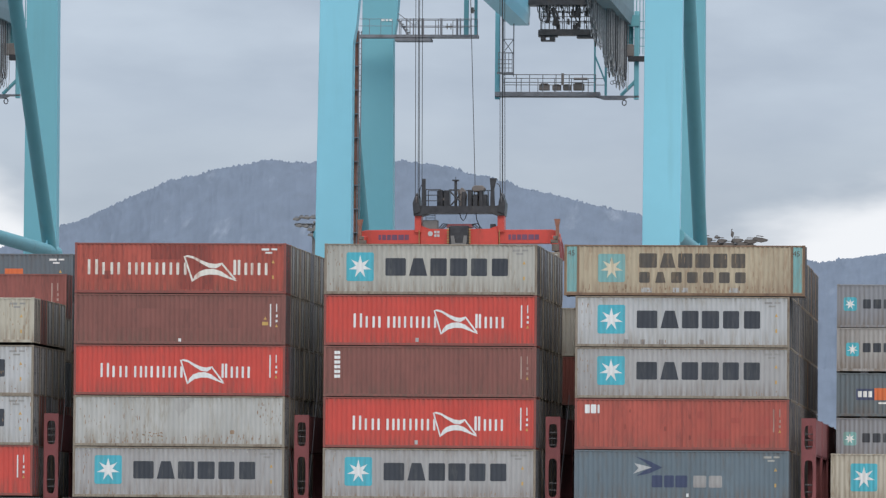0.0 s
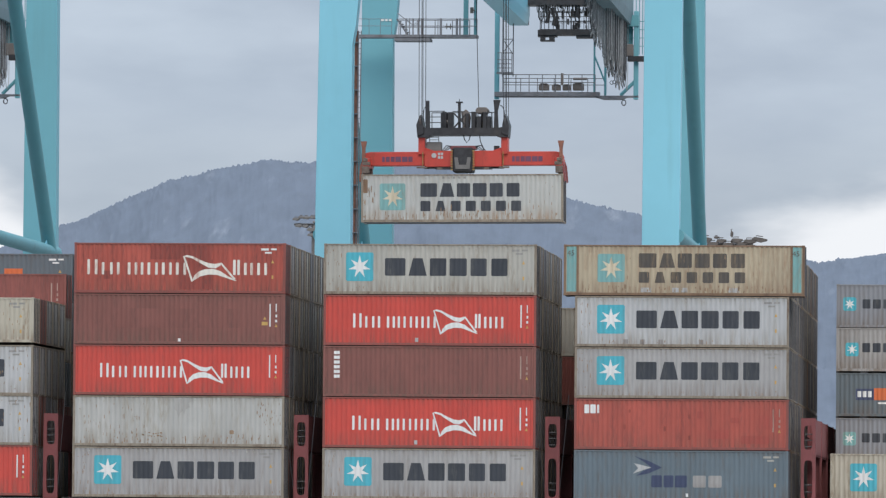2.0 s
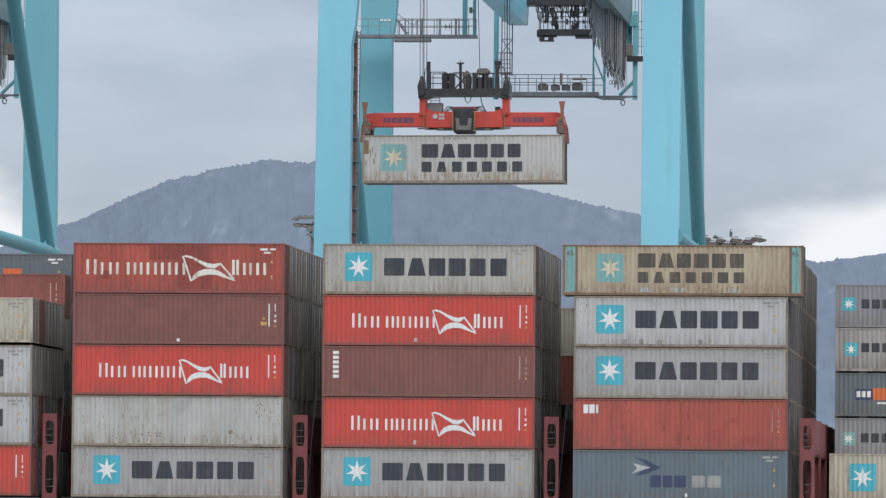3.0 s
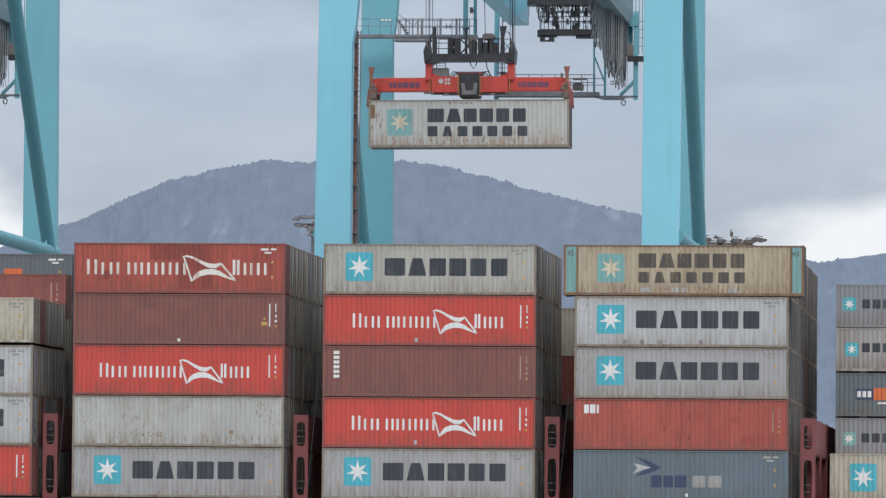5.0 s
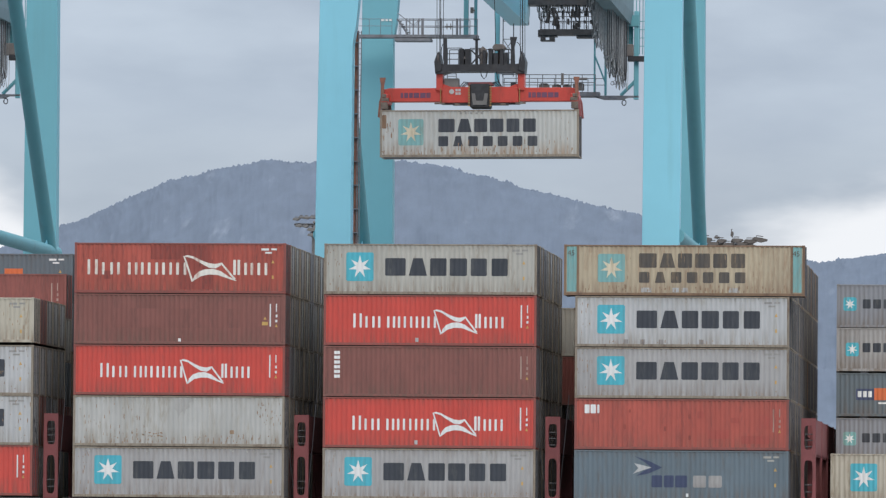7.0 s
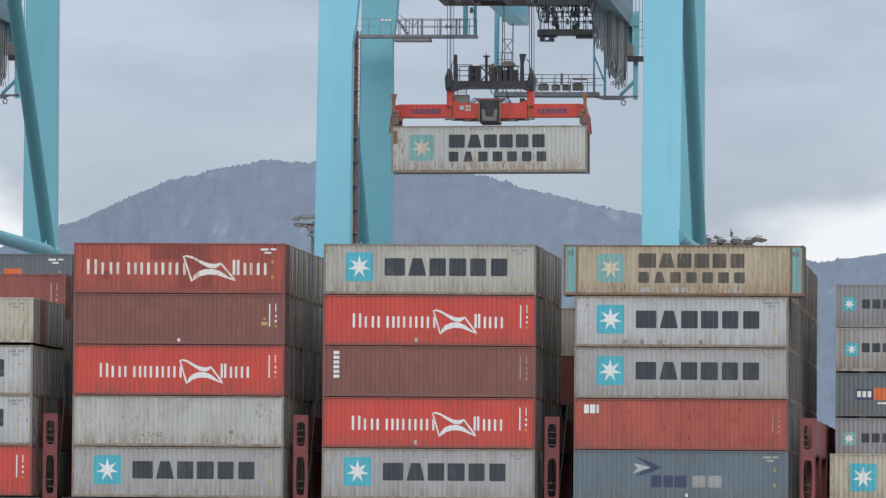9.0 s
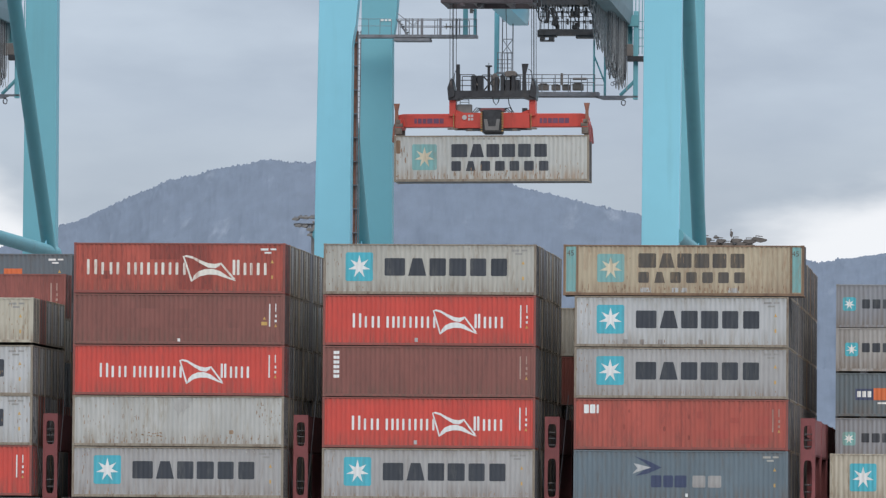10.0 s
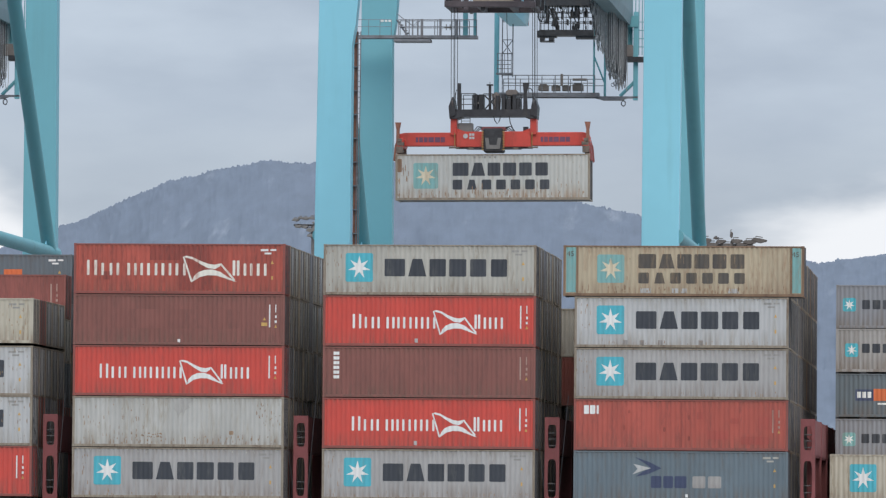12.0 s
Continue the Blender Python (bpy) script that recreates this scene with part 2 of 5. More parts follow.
LASHRED = material("red_brown_ship_paint", (0.23, 0.065, 0.066), 0.6, vary=0.15, scale=1.0, dirt=(0.10, 0.04, 0.035), dirt_at=(0.5, 0.8), dirt_scale=2, bump=0.15)
HOUSE = material("dusty_brown_sheet_metal", (0.17, 0.145, 0.13), 0.7, vary=0.2, scale=1.5, dirt=(0.08, 0.06, 0.05), bump=0.2)
LAMPGREY = material("grey_lamp_housing", (0.175, 0.165, 0.155), 0.5, 0.2, vary=0.2, scale=2, dirt=(0.12, 0.10, 0.08))
HULL = material("dark_blue_hull_paint", (0.03, 0.06, 0.10), 0.5, vary=0.15, scale=0.2, dirt=(0.10, 0.05, 0.04), dirt_scale=0.4)
CONCRETE = material("quay_concrete", (0.28, 0.27, 0.25), 0.85, vary=0.2, scale=0.1, dirt=(0.12, 0.11, 0.10), dirt_stretch=(1, 1, 1), dirt_scale=0.3, bump=0.3, bump_scale=3)
SEA = material("harbour_water", (0.02, 0.045, 0.055), 0.12, vary=0.3, scale=0.02, bump=0.6, bump_scale=0.5)
# slope and trees have the blue haze of distance mixed into their base colours
MOUNTAIN = material("hazy_wooded_slope", (0.130, 0.156, 0.195), 1.0, vary=0.10, scale=0.12, stretch=(1, 0.3, 0.8), dirt=(0.205, 0.230, 0.268), dirt_at=(0.60, 0.68), dirt_scale=0.030, dirt_stretch=(1.9, 0.3, 0.75))
FARTREE = material("hazy_pine_foliage", (0.165, 0.198, 0.247), 1.0, vary=0.08, scale=0.05)


# ---- mesh helpers ----
def box(bm, x0, x1, y0, y1, z0, z1):
    vs = [bm.verts.new((x, y, z)) for z in (z0, z1) for x, y in ((x0, y0), (x1, y0), (x1, y1), (x0, y1))]
    for f in ((3, 2, 1, 0), (4, 5, 6, 7), (0, 1, 5, 4), (1, 2, 6, 5), (2, 3, 7, 6), (3, 0, 4, 7)):
        bm.faces.new([vs[i] for i in f])
    return vs


def prism(bm, outline, y0, y1):
    """An outline in x and z, drawn out from y0 to y1."""
    a = [bm.verts.new((x, y0, z)) for x, z in outline]
    b = [bm.verts.new((x, y1, z)) for x, z in outline]
    bm.faces.new(a)
    bm.faces.new(b[::-1])
    for i in range(len(a)):
        j = (i + 1) % len(a)
        bm.faces.new((a[j], a[i], b[i], b[j]))


def tube(bm, points, r, n=8):
    """A round bar along a line of points."""
    pts = [Vector(p) for p in points]
    rings = []
    for i, p in enumerate(pts):
        d = (pts[min(i + 1, len(pts) - 1)] - pts[max(i - 1, 0)]).normalized()
        side = d.cross(Vector((0, 0, 1)) if abs(d.z) < 0.9 else Vector((1, 0, 0))).normalized()
        up = side.cross(d)
        rings.append([bm.verts.new(p + r * (math.cos(2 * math.pi * k / n) * side + math.sin(2 * math.pi * k / n) * up)) for k in range(n)])
    for a, b in zip(rings, rings[1:]):
        for k in range(n):
            bm.faces.new((a[k], a[(k + 1) % n], b[(k + 1) % n], b[k]))
    bm.faces.new(rings[0][::-1])
    bm.faces.new(rings[-1])


def mesh_of(name, bm, mat=None, bevel=0.0):
    if bevel:
        bmesh.ops.bevel(bm, geom=bm.edges[:], offset=bevel, segments=1, affect="EDGES")
    bmesh.ops.recalc_face_normals(bm, faces=bm.faces[:])
    me = bpy.data.meshes.new(name)
    bm.to_mesh(me)
    bm.free()
    me.materials.append(mat)
    return me


def part(name, bm, mat, parent, label="", bevel=0.0):
    me = bm if isinstance(bm, bpy.types.Mesh) else mesh_of(name, bm, mat, bevel)
    ob = new(name, me)
    ob.parent = parent
    if me.materials[0] is not mat:
        ob.material_slots[0].link = "OBJECT"
        ob.material_slots[0].material = mat
    if label:
        ob["label"] = label
    return ob


def thing(name, m, label, category, group="", kind=""):
    ob = new(name)
    ob.matrix_basis = m
    ob.empty_display_size = 0.5
    return tagged(ob, label, category, group, kind)


def lone(name, bm, mat, label, category, kind="", bevel=0.0, m=None):
    ob = new(name, mesh_of(name, bm, mat, bevel))
    if m is not None:
        ob.matrix_basis = m
    return tagged(ob, label, category, kind=kind)


B = bmesh.new


def railing(bm, x0, x1, y, z, height=1.1, step=1.5, r=0.03, rails=(1.0, 0.55)):
    n = max(1, round(abs(x1 - x0) / step))
    for i in range(n + 1):
        x = x0 + (x1 - x0) * i / n
        tube(bm, ((x, y, z), (x, y, z + height)), r, 6)
    for k in rails:
        tube(bm, ((x0, y, z + height * k), (x1, y, z + height * k)), r, 6)
# ---- the large setting ----
DECK = 15.36
bm = B()
box(bm, -2600, 2600, -1200, 4600, -0.6, 0.0)
lone("water", bm, SEA, "dark grey-green harbour water", "water", "structure")
bm = B()
box(bm, -2600, 2600, 46.5, 4600, -0.4, 3.2)
lone("ground", bm, CONCRETE, "grey concrete container quay", "quay", "structure")

ship = thing("container_ship", pose(5, 20, 0), "large dark-hulled container ship berthed at the quay", "ship")
bm = B()
prism(bm, [(-120, 12.5), (-118, -0.5), (110, -0.5), (128, 12.5)], -20.3, 25.6)
part("hull", bm, HULL, ship)
for k in range(-8, 8):
    bm = B()
    box(bm, -1.2 - 5 + k * 14.4 + 0.6, -1.2 - 5 + (k + 1) * 14.4 - 0.6, -20.2, 25.4, 12.5, DECK)
    part("hatch_cover", bm, STEEL, ship, "dark steel hatch cover", bevel=0.05)

# the wooded mountain behind the port
RIDGE_X = (-1500, -900, -760, -630, -594, -560, -522, -494, -462, -380, -343, -297, -254, -224, -183, -150, -112, -95, -70, 20, 200, 700)
RIDGE_Z = (120, 150, 176, 195, 205.5, 221, 237.5, 244, 249.5, 249.5, 245, 232.3, 223, 215, 200, 191, 186.5, 190.5, 193.5, 205, 190, 130)


def ridge(x):
    return float(np.interp(x, RIDGE_X, RIDGE_Z)) + 0.5 + 1.6 * noise.fractal(Vector((x * 0.05, 0.3, 0)), 1.0, 2.0, 4)


def slope(x, y):
    """Place on the mountain; x is the place along the ridge seen behind it."""
    k = min(1.0, 0.02 + 0.98 * min(1.0, (y - 3300) / 600) ** 0.8) if y <= 3900 else 0.8
    gully = abs(noise.fractal(Vector((x * 0.016 + 0.002 * y, y * 0.004, 1.7)), 1.0, 2.0, 5))
    swell = noise.fractal(Vector((x * 0.010, y * 0.006, 5.1)), 1.0, 2.0, 4)
    f = (y + 389.5) / 4289.5
    return (x * f + 42.4 * (1 - f), y, ridge(x) * k + (14 * swell - 26 * gully) * max(0.0, 1 - k) ** 0.7 * 1.6 * k)


def crowns(x, y):
    """Height of the tree tops over the slope: clumps, and single crowns on them."""
    clump = max(0.0, 0.35 + noise.noise(Vector((x * 0.055, y * 0.02, 3.3))))
    return 1.5 * clump * (0.5 + abs(noise.noise(Vector((x * 0.17, y * 0.03, 7.7))))) + 1.5 * abs(noise.noise(Vector((x * 0.36, y * 0.06, 1.1)))) + 0.5 * abs(noise.noise(Vector((x * 0.9, y * 0.1, 5.5))))


bm = B()
NX = 1100
ROWS = [3300 + 12 * j for j in range(48)] + [3873 + 3 * j for j in range(10)] + [4160, 4420]
grid = []
for y in ROWS:
    line = []
    for i in range(NX):
        x = -860 + 960 * i / (NX - 1)
        px, py, pz = slope(x, y)
        line.append(bm.verts.new((px, py, pz + (crowns(x, y) if 3600 < y < 3901 else 0.0))))
    grid.append(line)
for a, b in zip(grid, grid[1:]):
    for i in range(NX - 1):
        bm.faces.new((a[i], a[i + 1], b[i + 1], b[i])).smooth = True
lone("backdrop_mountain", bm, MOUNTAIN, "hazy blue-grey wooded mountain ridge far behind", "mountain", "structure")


def far_trees(name, label, spots, seed):
    """Many small crowns, each a skirt and a cap."""
    rr = random.Random(seed)
    verts, faces = [], []
    for (x, y, z), h, w in spots:
        n = len(verts)
        for r, zz in ((1.0, 0.0), (0.75, 0.6)):
            for a in (0.2, 1.5, 2.7, 3.9, 5.2):
                q = w * r * rr.uniform(0.7, 1.1)
                verts.append((x + q * math.cos(a), y + q * math.sin(a), z + h * (zz + rr.uniform(0, 0.15))))
        verts.append((x + rr.uniform(-0.2, 0.2) * w, y, z + h))
        for i in range(5):
            k = (i + 1) % 5
            faces += [(n + i, n + k, n + 5 + k, n + 5 + i), (n + 5 + i, n + 5 + k, n + 10)]
    me = bpy.data.meshes.new(name)
    me.from_pydata(verts, [], faces)
    me.materials.append(FARTREE)
    for p in me.polygons:
        p.use_smooth = True
    return tagged(new(name, me), label, "trees", kind="stuff")


rng = random.Random(5)
spots = []
for _ in range(900):
    x = rng.uniform(-690, -100)
    px, py, pz = slope(x, 3900)
    h = rng.uniform(1.2, 2.2) * (1.35 if rng.random() < 0.08 else 1.0)
    spots.append(((px, py + rng.uniform(0.5, 4.0), pz + crowns(x, 3900) - 1.1), h, h * rng.uniform(0.35, 0.7)))
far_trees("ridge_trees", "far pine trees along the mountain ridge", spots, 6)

# ---- containers ----
CW, PITCH, DEPTH = 2.438, 0.278, 0.036
TIER, ROW = 2.922, 2.52


def wave(x):
    """Depth of the corrugated sheet at x: flat, slope, flat, slope."""
    u = (x / PITCH) % 1.0
    return DEPTH * (0 if u < 0.26 else (u - 0.26) / 0.24 if u < 0.5 else 1 if u < 0.76 else (1 - u) / 0.24)


def breaks(x0, x1):
    out = [x0]
    k = math.floor(x0 / PITCH)
    while k * PITCH < x1:
        out += [v for v in ((k + u) * PITCH for u in (0, 0.26, 0.5, 0.76)) if x0 + 1e-4 < v < x1 - 1e-4]
        k += 1
    return out + [x1]


def sheet(bm, x0, x1, z0, z1, at):
    xs = breaks(x0, x1)
    cols = [[bm.verts.new(at(x, wave(x), z)) for z in (z0, z1)] for x in xs]
    for a, b in zip(cols, cols[1:]):
        bm.faces.new((a[0], b[0], b[1], a[1]))


MESHES = {}


def container_meshes(L, H):
    key = (L, H)
    if key in MESHES:
        return MESHES[key]
    d = {}
    bm = B()
    sheet(bm, 0.12, L - 0.12, 0.15, H - 0.09, lambda x, w, z: (x, 0.012 + w, z))
    d["side"] = mesh_of("side_panel", bm)
    bm = B()
    sheet(bm, 0.12, CW - 0.12, 0.14, H - 0.12, lambda x, w, z: (0.03 + w, x, z))
    box(bm, 0.03, 0.12, 0.162, CW - 0.162, H - 0.12, H - 0.005)
    box(bm, 0.03, 0.12, 0.162, CW - 0.162, 0.01, 0.14)
    d["end"] = mesh_of("end_wall", bm)
    bm = B()
    box(bm, L - 0.075, L - 0.03, 0.12, CW / 2 - 0.01, 0.14, H - 0.12)
    d["door"] = mesh_of("door", bm, bevel=0.008)
    bm = B()
    tube(bm, ((L - 0.005, 0, 0.08), (L - 0.005, 0, H - 0.06)), 0.024, 6)
    for z in (0.5, 1.3, 2.2):
        box(bm, L - 0.035, L + 0.012, -0.06, 0.06, z, z + 0.05)
    d["rod"] = mesh_of("lock_rod", bm)
    bm = B()
    sheet(bm, 0.12, L - 0.12, 0.05, CW - 0.05, lambda x, w, z: (x, z, H - 0.02 - w * 0.5))
    d["roof"] = mesh_of("roof", bm)
    bm = B()
    box(bm, 0.1, L - 0.1, 0.06, CW - 0.06, 0.03, 0.14)
    d["floor"] = mesh_of("underframe", bm)
    bm = B()
    box(bm, 0.0, 0.13, 0.006, 0.16, 0.118, H - 0.118)
    for z in (0, H - 0.118):
        box(bm, -0.004, 0.178, 0.0, 0.162, z, z + 0.118)
    d["post"] = mesh_of("corner_post", bm, bevel=0.006)
    bm = B()
    box(bm, 0.178, L - 0.178, 0.002, 0.062, 0.012, 0.165)
    d["bottom"] = mesh_of("bottom_rail", bm, bevel=0.006)
    bm = B()
    box(bm, 0.178, L - 0.178, 0.002, 0.062, H - 0.095, H - 0.012)
    d["top"] = mesh_of("top_rail", bm, bevel=0.006)
    bm = B()
    box(bm, L - 0.13, L - 0.03, 0.162, CW - 0.162, H - 0.12, H - 0.005)
    d["head"] = mesh_of("header", bm, bevel=0.006)
    bm = B()
    box(bm, L - 0.13, L - 0.03, 0.162, CW - 0.162, 0.01, 0.14)
    d["sill"] = mesh_of("sill", bm, bevel=0.006)
    bm = B()
    sheet(bm, 0.12, L - 0.12, 0.15, H - 0.09, lambda x, w, z: (x, 0.012 + w, z))
    box(bm, 0.178, L - 0.178, 0.002, 0.062, 0.012, 0.165)
    box(bm, 0.178, L - 0.178, 0.002, 0.062, H - 0.095, H - 0.012)
    d["side_plain"] = mesh_of("side_panel", bm)
    MESHES[key] = d
    return d


# prints on the side panels, laid on the corrugations
def block(x0, x1, z0, z1, cut=0.0):
    c = cut
    return [(x0 + c, z0), (x1 - c, z0), (x1, z0 + c), (x1, z1 - c), (x1 - c, z1), (x0 + c, z1), (x0, z1 - c), (x0, z0 + c)] if c else [(x0, z0), (x1, z0), (x1, z1), (x0, z1)]


def print_mesh(key, outlines):
    if key in MESHES:
        return MESHES[key]
    bm = B()
    for o in outlines:
        bm.faces.new([bm.verts.new((x, 0, z)) for x, z in o])
    bm.normal_update()
    bmesh.ops.triangulate(bm, faces=bm.faces[:])
    lo, hi = min(v.co.x for v in bm.verts), max(v.co.x for v in bm.verts)
    for x in breaks(lo, hi)[1:-1]:
        bmesh.ops.bisect_plane(bm, geom=bm.verts[:] + bm.edges[:] + bm.faces[:], plane_co=(x, 0, 0), plane_no=(1, 0, 0), dist=1e-5)
    for v in bm.verts:
        v.co.y = 0.004 + wave(v.co.x)
    bm.normal_update()
    for f in bm.faces:
        if f.normal.y > 0:
            f.normal_flip()
    me = bpy.data.meshes.new(key)
    bm.to_mesh(me)
    bm.free()
    me.materials.append(None)
    MESHES[key] = me
    return me


def star(cx, cz, r0, r1, n=7):
    return [(cx + (r1 if k % 2 == 0 else r0) * math.sin(math.pi * k / n), cz + (r1 if k % 2 == 0 else r0) * math.cos(math.pi * k / n)) for k in range(2 * n)]


def star_panel(ob, key, H, x, z, size, square, white):
    part("emblem_panel", print_mesh(key + "_square", [block(x, x + size, H - z - size * 1.04, H - z, 0.08)]), square, ob, "square cyan emblem panel")
    p = part("star_emblem", print_mesh(key + "_star", [star(x + size * 0.5, H - z - size * 0.52, size * 0.16, size * 0.42)]), white, ob, "white seven-pointed star")
    p.location.y = -0.006


def name_bars(ob, key, spans, z0, z1, mat, label, cut=0.05, slant=()):
    """One plain bar for each character of a name; slant: those drawn as a tapered block."""
    for i, (a, b) in enumerate(spans):
        w = (b - a) * 0.24
        o = [(a, z0), (b, z0), (b - w, z1), (a + w, z1)] if i in slant else block(a, b, z0, z1, cut)
        part("name_bar", print_mesh("%s_%d" % (key, i), [o]), mat, ob, label)


WIDE = ((3.50, 4.67), (4.86, 5.90), (6.08, 7.02), (7.21, 8.19), (8.41, 9.33), (9.60, 10.52))


def grey_marks(ob, H, kind=0):
    if kind:
        stains(ob, "grey_low%d" % kind, 20 + kind, 26, 0.2, 12.0, 0.17, 0.45, RUSTSTAIN, (0.02, 0.06), (0.05, 0.30))
        stains(ob, "grey_edge%d" % kind, 30 + kind, 50, 0.2, 12.0, 2.62, 2.80, GRIME, (0.05, 0.15), (0.05, 0.16), "grimy marks along the top edge")
        stains(ob, "grey_side%d" % kind, 40 + kind, 14, 0.15, 1.0, 0.3, 2.6, RUSTSTAIN, (0.02, 0.06), (0.06, 0.4))
    star_panel(ob, "plain", H, 1.26, 0.50, 1.58, CYANPRINT, WHITEPRINT)
    name_bars(ob, "wide_name", WIDE, H - 1.82, H - 0.82, BLACKPRINT, "dark grey name bar", slant=(1,))
    small_marks(ob, H, L40, FAINT)


def double_marks(ob, H, x0, k, square, ink, key, gap=2.35, drop=0.0):
    star_panel(ob, key, H, x0, 0.52 + 0.5 * drop, 1.55, square, CREAMPRINT)
    name_bars(ob, key + "_a", [(x0 + gap + (a - 3.5) * k, x0 + gap + (b - 3.5) * k) for a, b in WIDE], H - 1.30 - drop, H - 0.48 - drop, ink, "worn charcoal name bar", slant=(1,))
    name_bars(ob, key + "_b", [(x0 + gap + i * 0.91, x0 + gap + i * 0.91 + 0.60) for i in range(7)], H - 2.16 - drop, H - 1.54 - drop, ink, "worn charcoal name bar", slant=(1,))


def flag_marks(ob, key, H, x0, sx, sz, drop, white):
    """White bars, a pair for each character, with a swallow-tailed flag between the two words."""
    X, Z = lambda v: x0 + v * sx, lambda v: H - drop - v * sz
    words = ((0.0, (0.62, 0.66, 0.78, 0.55, 0.62, 0.6, 0.62)), (6.98, (0.46, 0.56, 0.60)))
    n = 0
    for start, widths in words:
        x = start
        for i, w in enumerate(widths):
            tall = 0.34 if i == 0 else 0.50
            for u in (x, x + w - 0.26):
                part("name_bar", print_mesh("%s_name%d" % (key, n), [block(X(u), X(u + 0.13), Z(1.16), Z(tall), 0.03)]), white, ob, "white name bar")
                n += 1
            x += w + 0.07
    f = lambda *p: [(X(4.72 + (u - 329) / 29.5), Z((v - 628) / 31.5)) for u, v in p]
    part("flag_emblem", print_mesh(key + "_flag", [
        f((325, 633), (331, 631), (339, 633), (350, 639.5), (361, 644.5), (370, 646), (380, 643.5), (377.5, 649), (371, 653.5), (361, 652), (350, 645), (339, 637), (331, 634.5)),
        f((337.5, 676.5), (341, 666), (347, 659), (356, 655), (367, 654), (378, 658), (390, 667.5), (401, 674), (398, 674.5), (386, 669.5), (373, 664.5), (361, 664), (350, 667)),
        f((325, 633), (327.5, 633), (339.5, 675), (337, 676)), f((377.5, 645), (380, 644), (399.5, 671), (397, 673))]), white, ob, "white flag emblem")


def stains(ob, key, seed, n, x0, x1, z0, z1, mat, w=(0.03, 0.10), h=(0.08, 0.4), label="rust stains"):
    """Ragged upright stains scattered over part of a side."""
    rr = random.Random(seed)
    shapes = []
    for _ in range(n):
        x, z, ww, hh = rr.uniform(x0, x1), rr.uniform(z0, z1), rr.uniform(*w) / 2, rr.uniform(*h) / 2
        shapes.append([(x + ww * rr.uniform(0.5, 1) * math.cos(a), z + hh * rr.uniform(0.6, 1) * math.sin(a)) for a in (0.3, 1.2, 1.9, 2.8, 3.6, 4.5, 5.4)])
    p = part("stain", print_mesh(key, shapes), mat, ob, label)
    p.location.y = -0.004
    p["kind"] = "stuff"


def tag(ob, key, x, z, mat, s=0.09):
    part("tag_plate", print_mesh(key, [block(x - s, x + s, z - s * 1.3, z + s * 1.3)]), mat, ob).location.y = -0.002


def small_marks(ob, H, L, white, yellow=None):
    """Code lines at the end of a side: unreadable, as bars."""
    for i, o in enumerate((block(L - 1.42, L - 0.98, H - 0.42, H - 0.30), block(L - 0.86, L - 0.52, H - 0.40, H - 0.30), block(L - 1.2, L - 0.8, H - 0.60, H - 0.50))):
        part("code_bar", print_mesh("code%d_%.2f_%.2f" % (i, L, H), [o]), white, ob)
    part("caution_mark", print_mesh("caution_%.2f_%.2f" % (L, H), [[(L - 0.84, H - 1.15), (L - 0.66, H - 1.15), (L - 0.75, H - 0.96)]]), YELLOWPRINT, ob)
    part("caution_bar", print_mesh("caution_bar_%.2f_%.2f" % (L, H), [block(L - 0.80, L - 0.70, H - 2.05, H - 1.85)]), YELLOWPRINT, ob)


def tall_marks(ob, H, L, ink=None):
    for i, o in enumerate((block(L - 0.91, L - 0.83, H - 1.85, H - 0.55), block(L - 0.55, L - 0.49, H - 1.0, H - 0.55), block(L - 0.56, L - 0.46, H - 1.32, H - 1.16), block(L - 0.58, L - 0.46, H - 1.6, H - 1.46))):
        part("code_bar", print_mesh("tall_code%d_%.2f" % (i, H), [o]), ink or WHITEPRINT, ob, "vertical code bar")
    part("caution_mark", print_mesh("tall_caution_%.2f" % H, [[(L - 0.60, H - 1.88), (L - 0.44, H - 1.88), (L - 0.52, H - 1.70)]]), YELLOWPRINT, ob)


L40, HC, STD = 12.192, 2.896, 2.591


def container(x, y, z, mat, label, L=L40, H=HC, full=True, group="", m=None, frame_mat=None, name="shipping_container"):
    ob = thing(name, m or pose(x, y, z), label, "shipping container", group)
    d = container_meshes(L, H)
    fm = frame_mat or {BEIGE: RUSTFRAME, GREY: GREYFRAME, COOLGREY: GREYFRAME, PALE: GREYFRAME, OLDGREY: GREYFRAME, LOADGREY: GREYFRAME, RED: REDFRAME, FADEDRED: REDFRAME, OXIDE: REDFRAME}.get(mat, mat)
    flip = pose(L, CW, 0, 0, 0, 180)
    side = d["side"] if full else d["side_plain"]
    part("side_panel", side, mat, ob)
    part("side_panel", side, mat, ob).matrix_basis = flip
    part("roof", d["roof"], mat, ob)
    part("underframe", d["floor"], STEEL, ob)
    for me, nm in ((d["bottom"], "bottom_rail"), (d["top"], "top_rail")) if full else ():
        part(nm, me, fm, ob)
        part(nm, me, fm, ob).matrix_basis = flip
    for sx in (0, 1):
        for sy in (0, 1):
            p = part("corner_post", d["post"], fm, ob)
            p.matrix_basis = Matrix.Translation((L * sx, CW * sy, 0)) @ Matrix.Diagonal((1 - 2 * sx, 1 - 2 * sy, 1, 1))
    part("end_wall", d["end"], mat, ob)
    for sy in (0, 1):
        door = part("door", d["door"], mat, ob)
        if sy:
            door.matrix_basis = Matrix.Translation((0, CW, 0)) @ Matrix.Diagonal((1, -1, 1, 1))
        for y in (0.35, 0.9) if full else (0.62,):
            part("lock_rod", d["rod"], STEEL, door).location.y = y
    part("header", d["head"], fm, ob)
    part("sill", d["sill"], fm, ob)
    return ob


TOP = 30.03
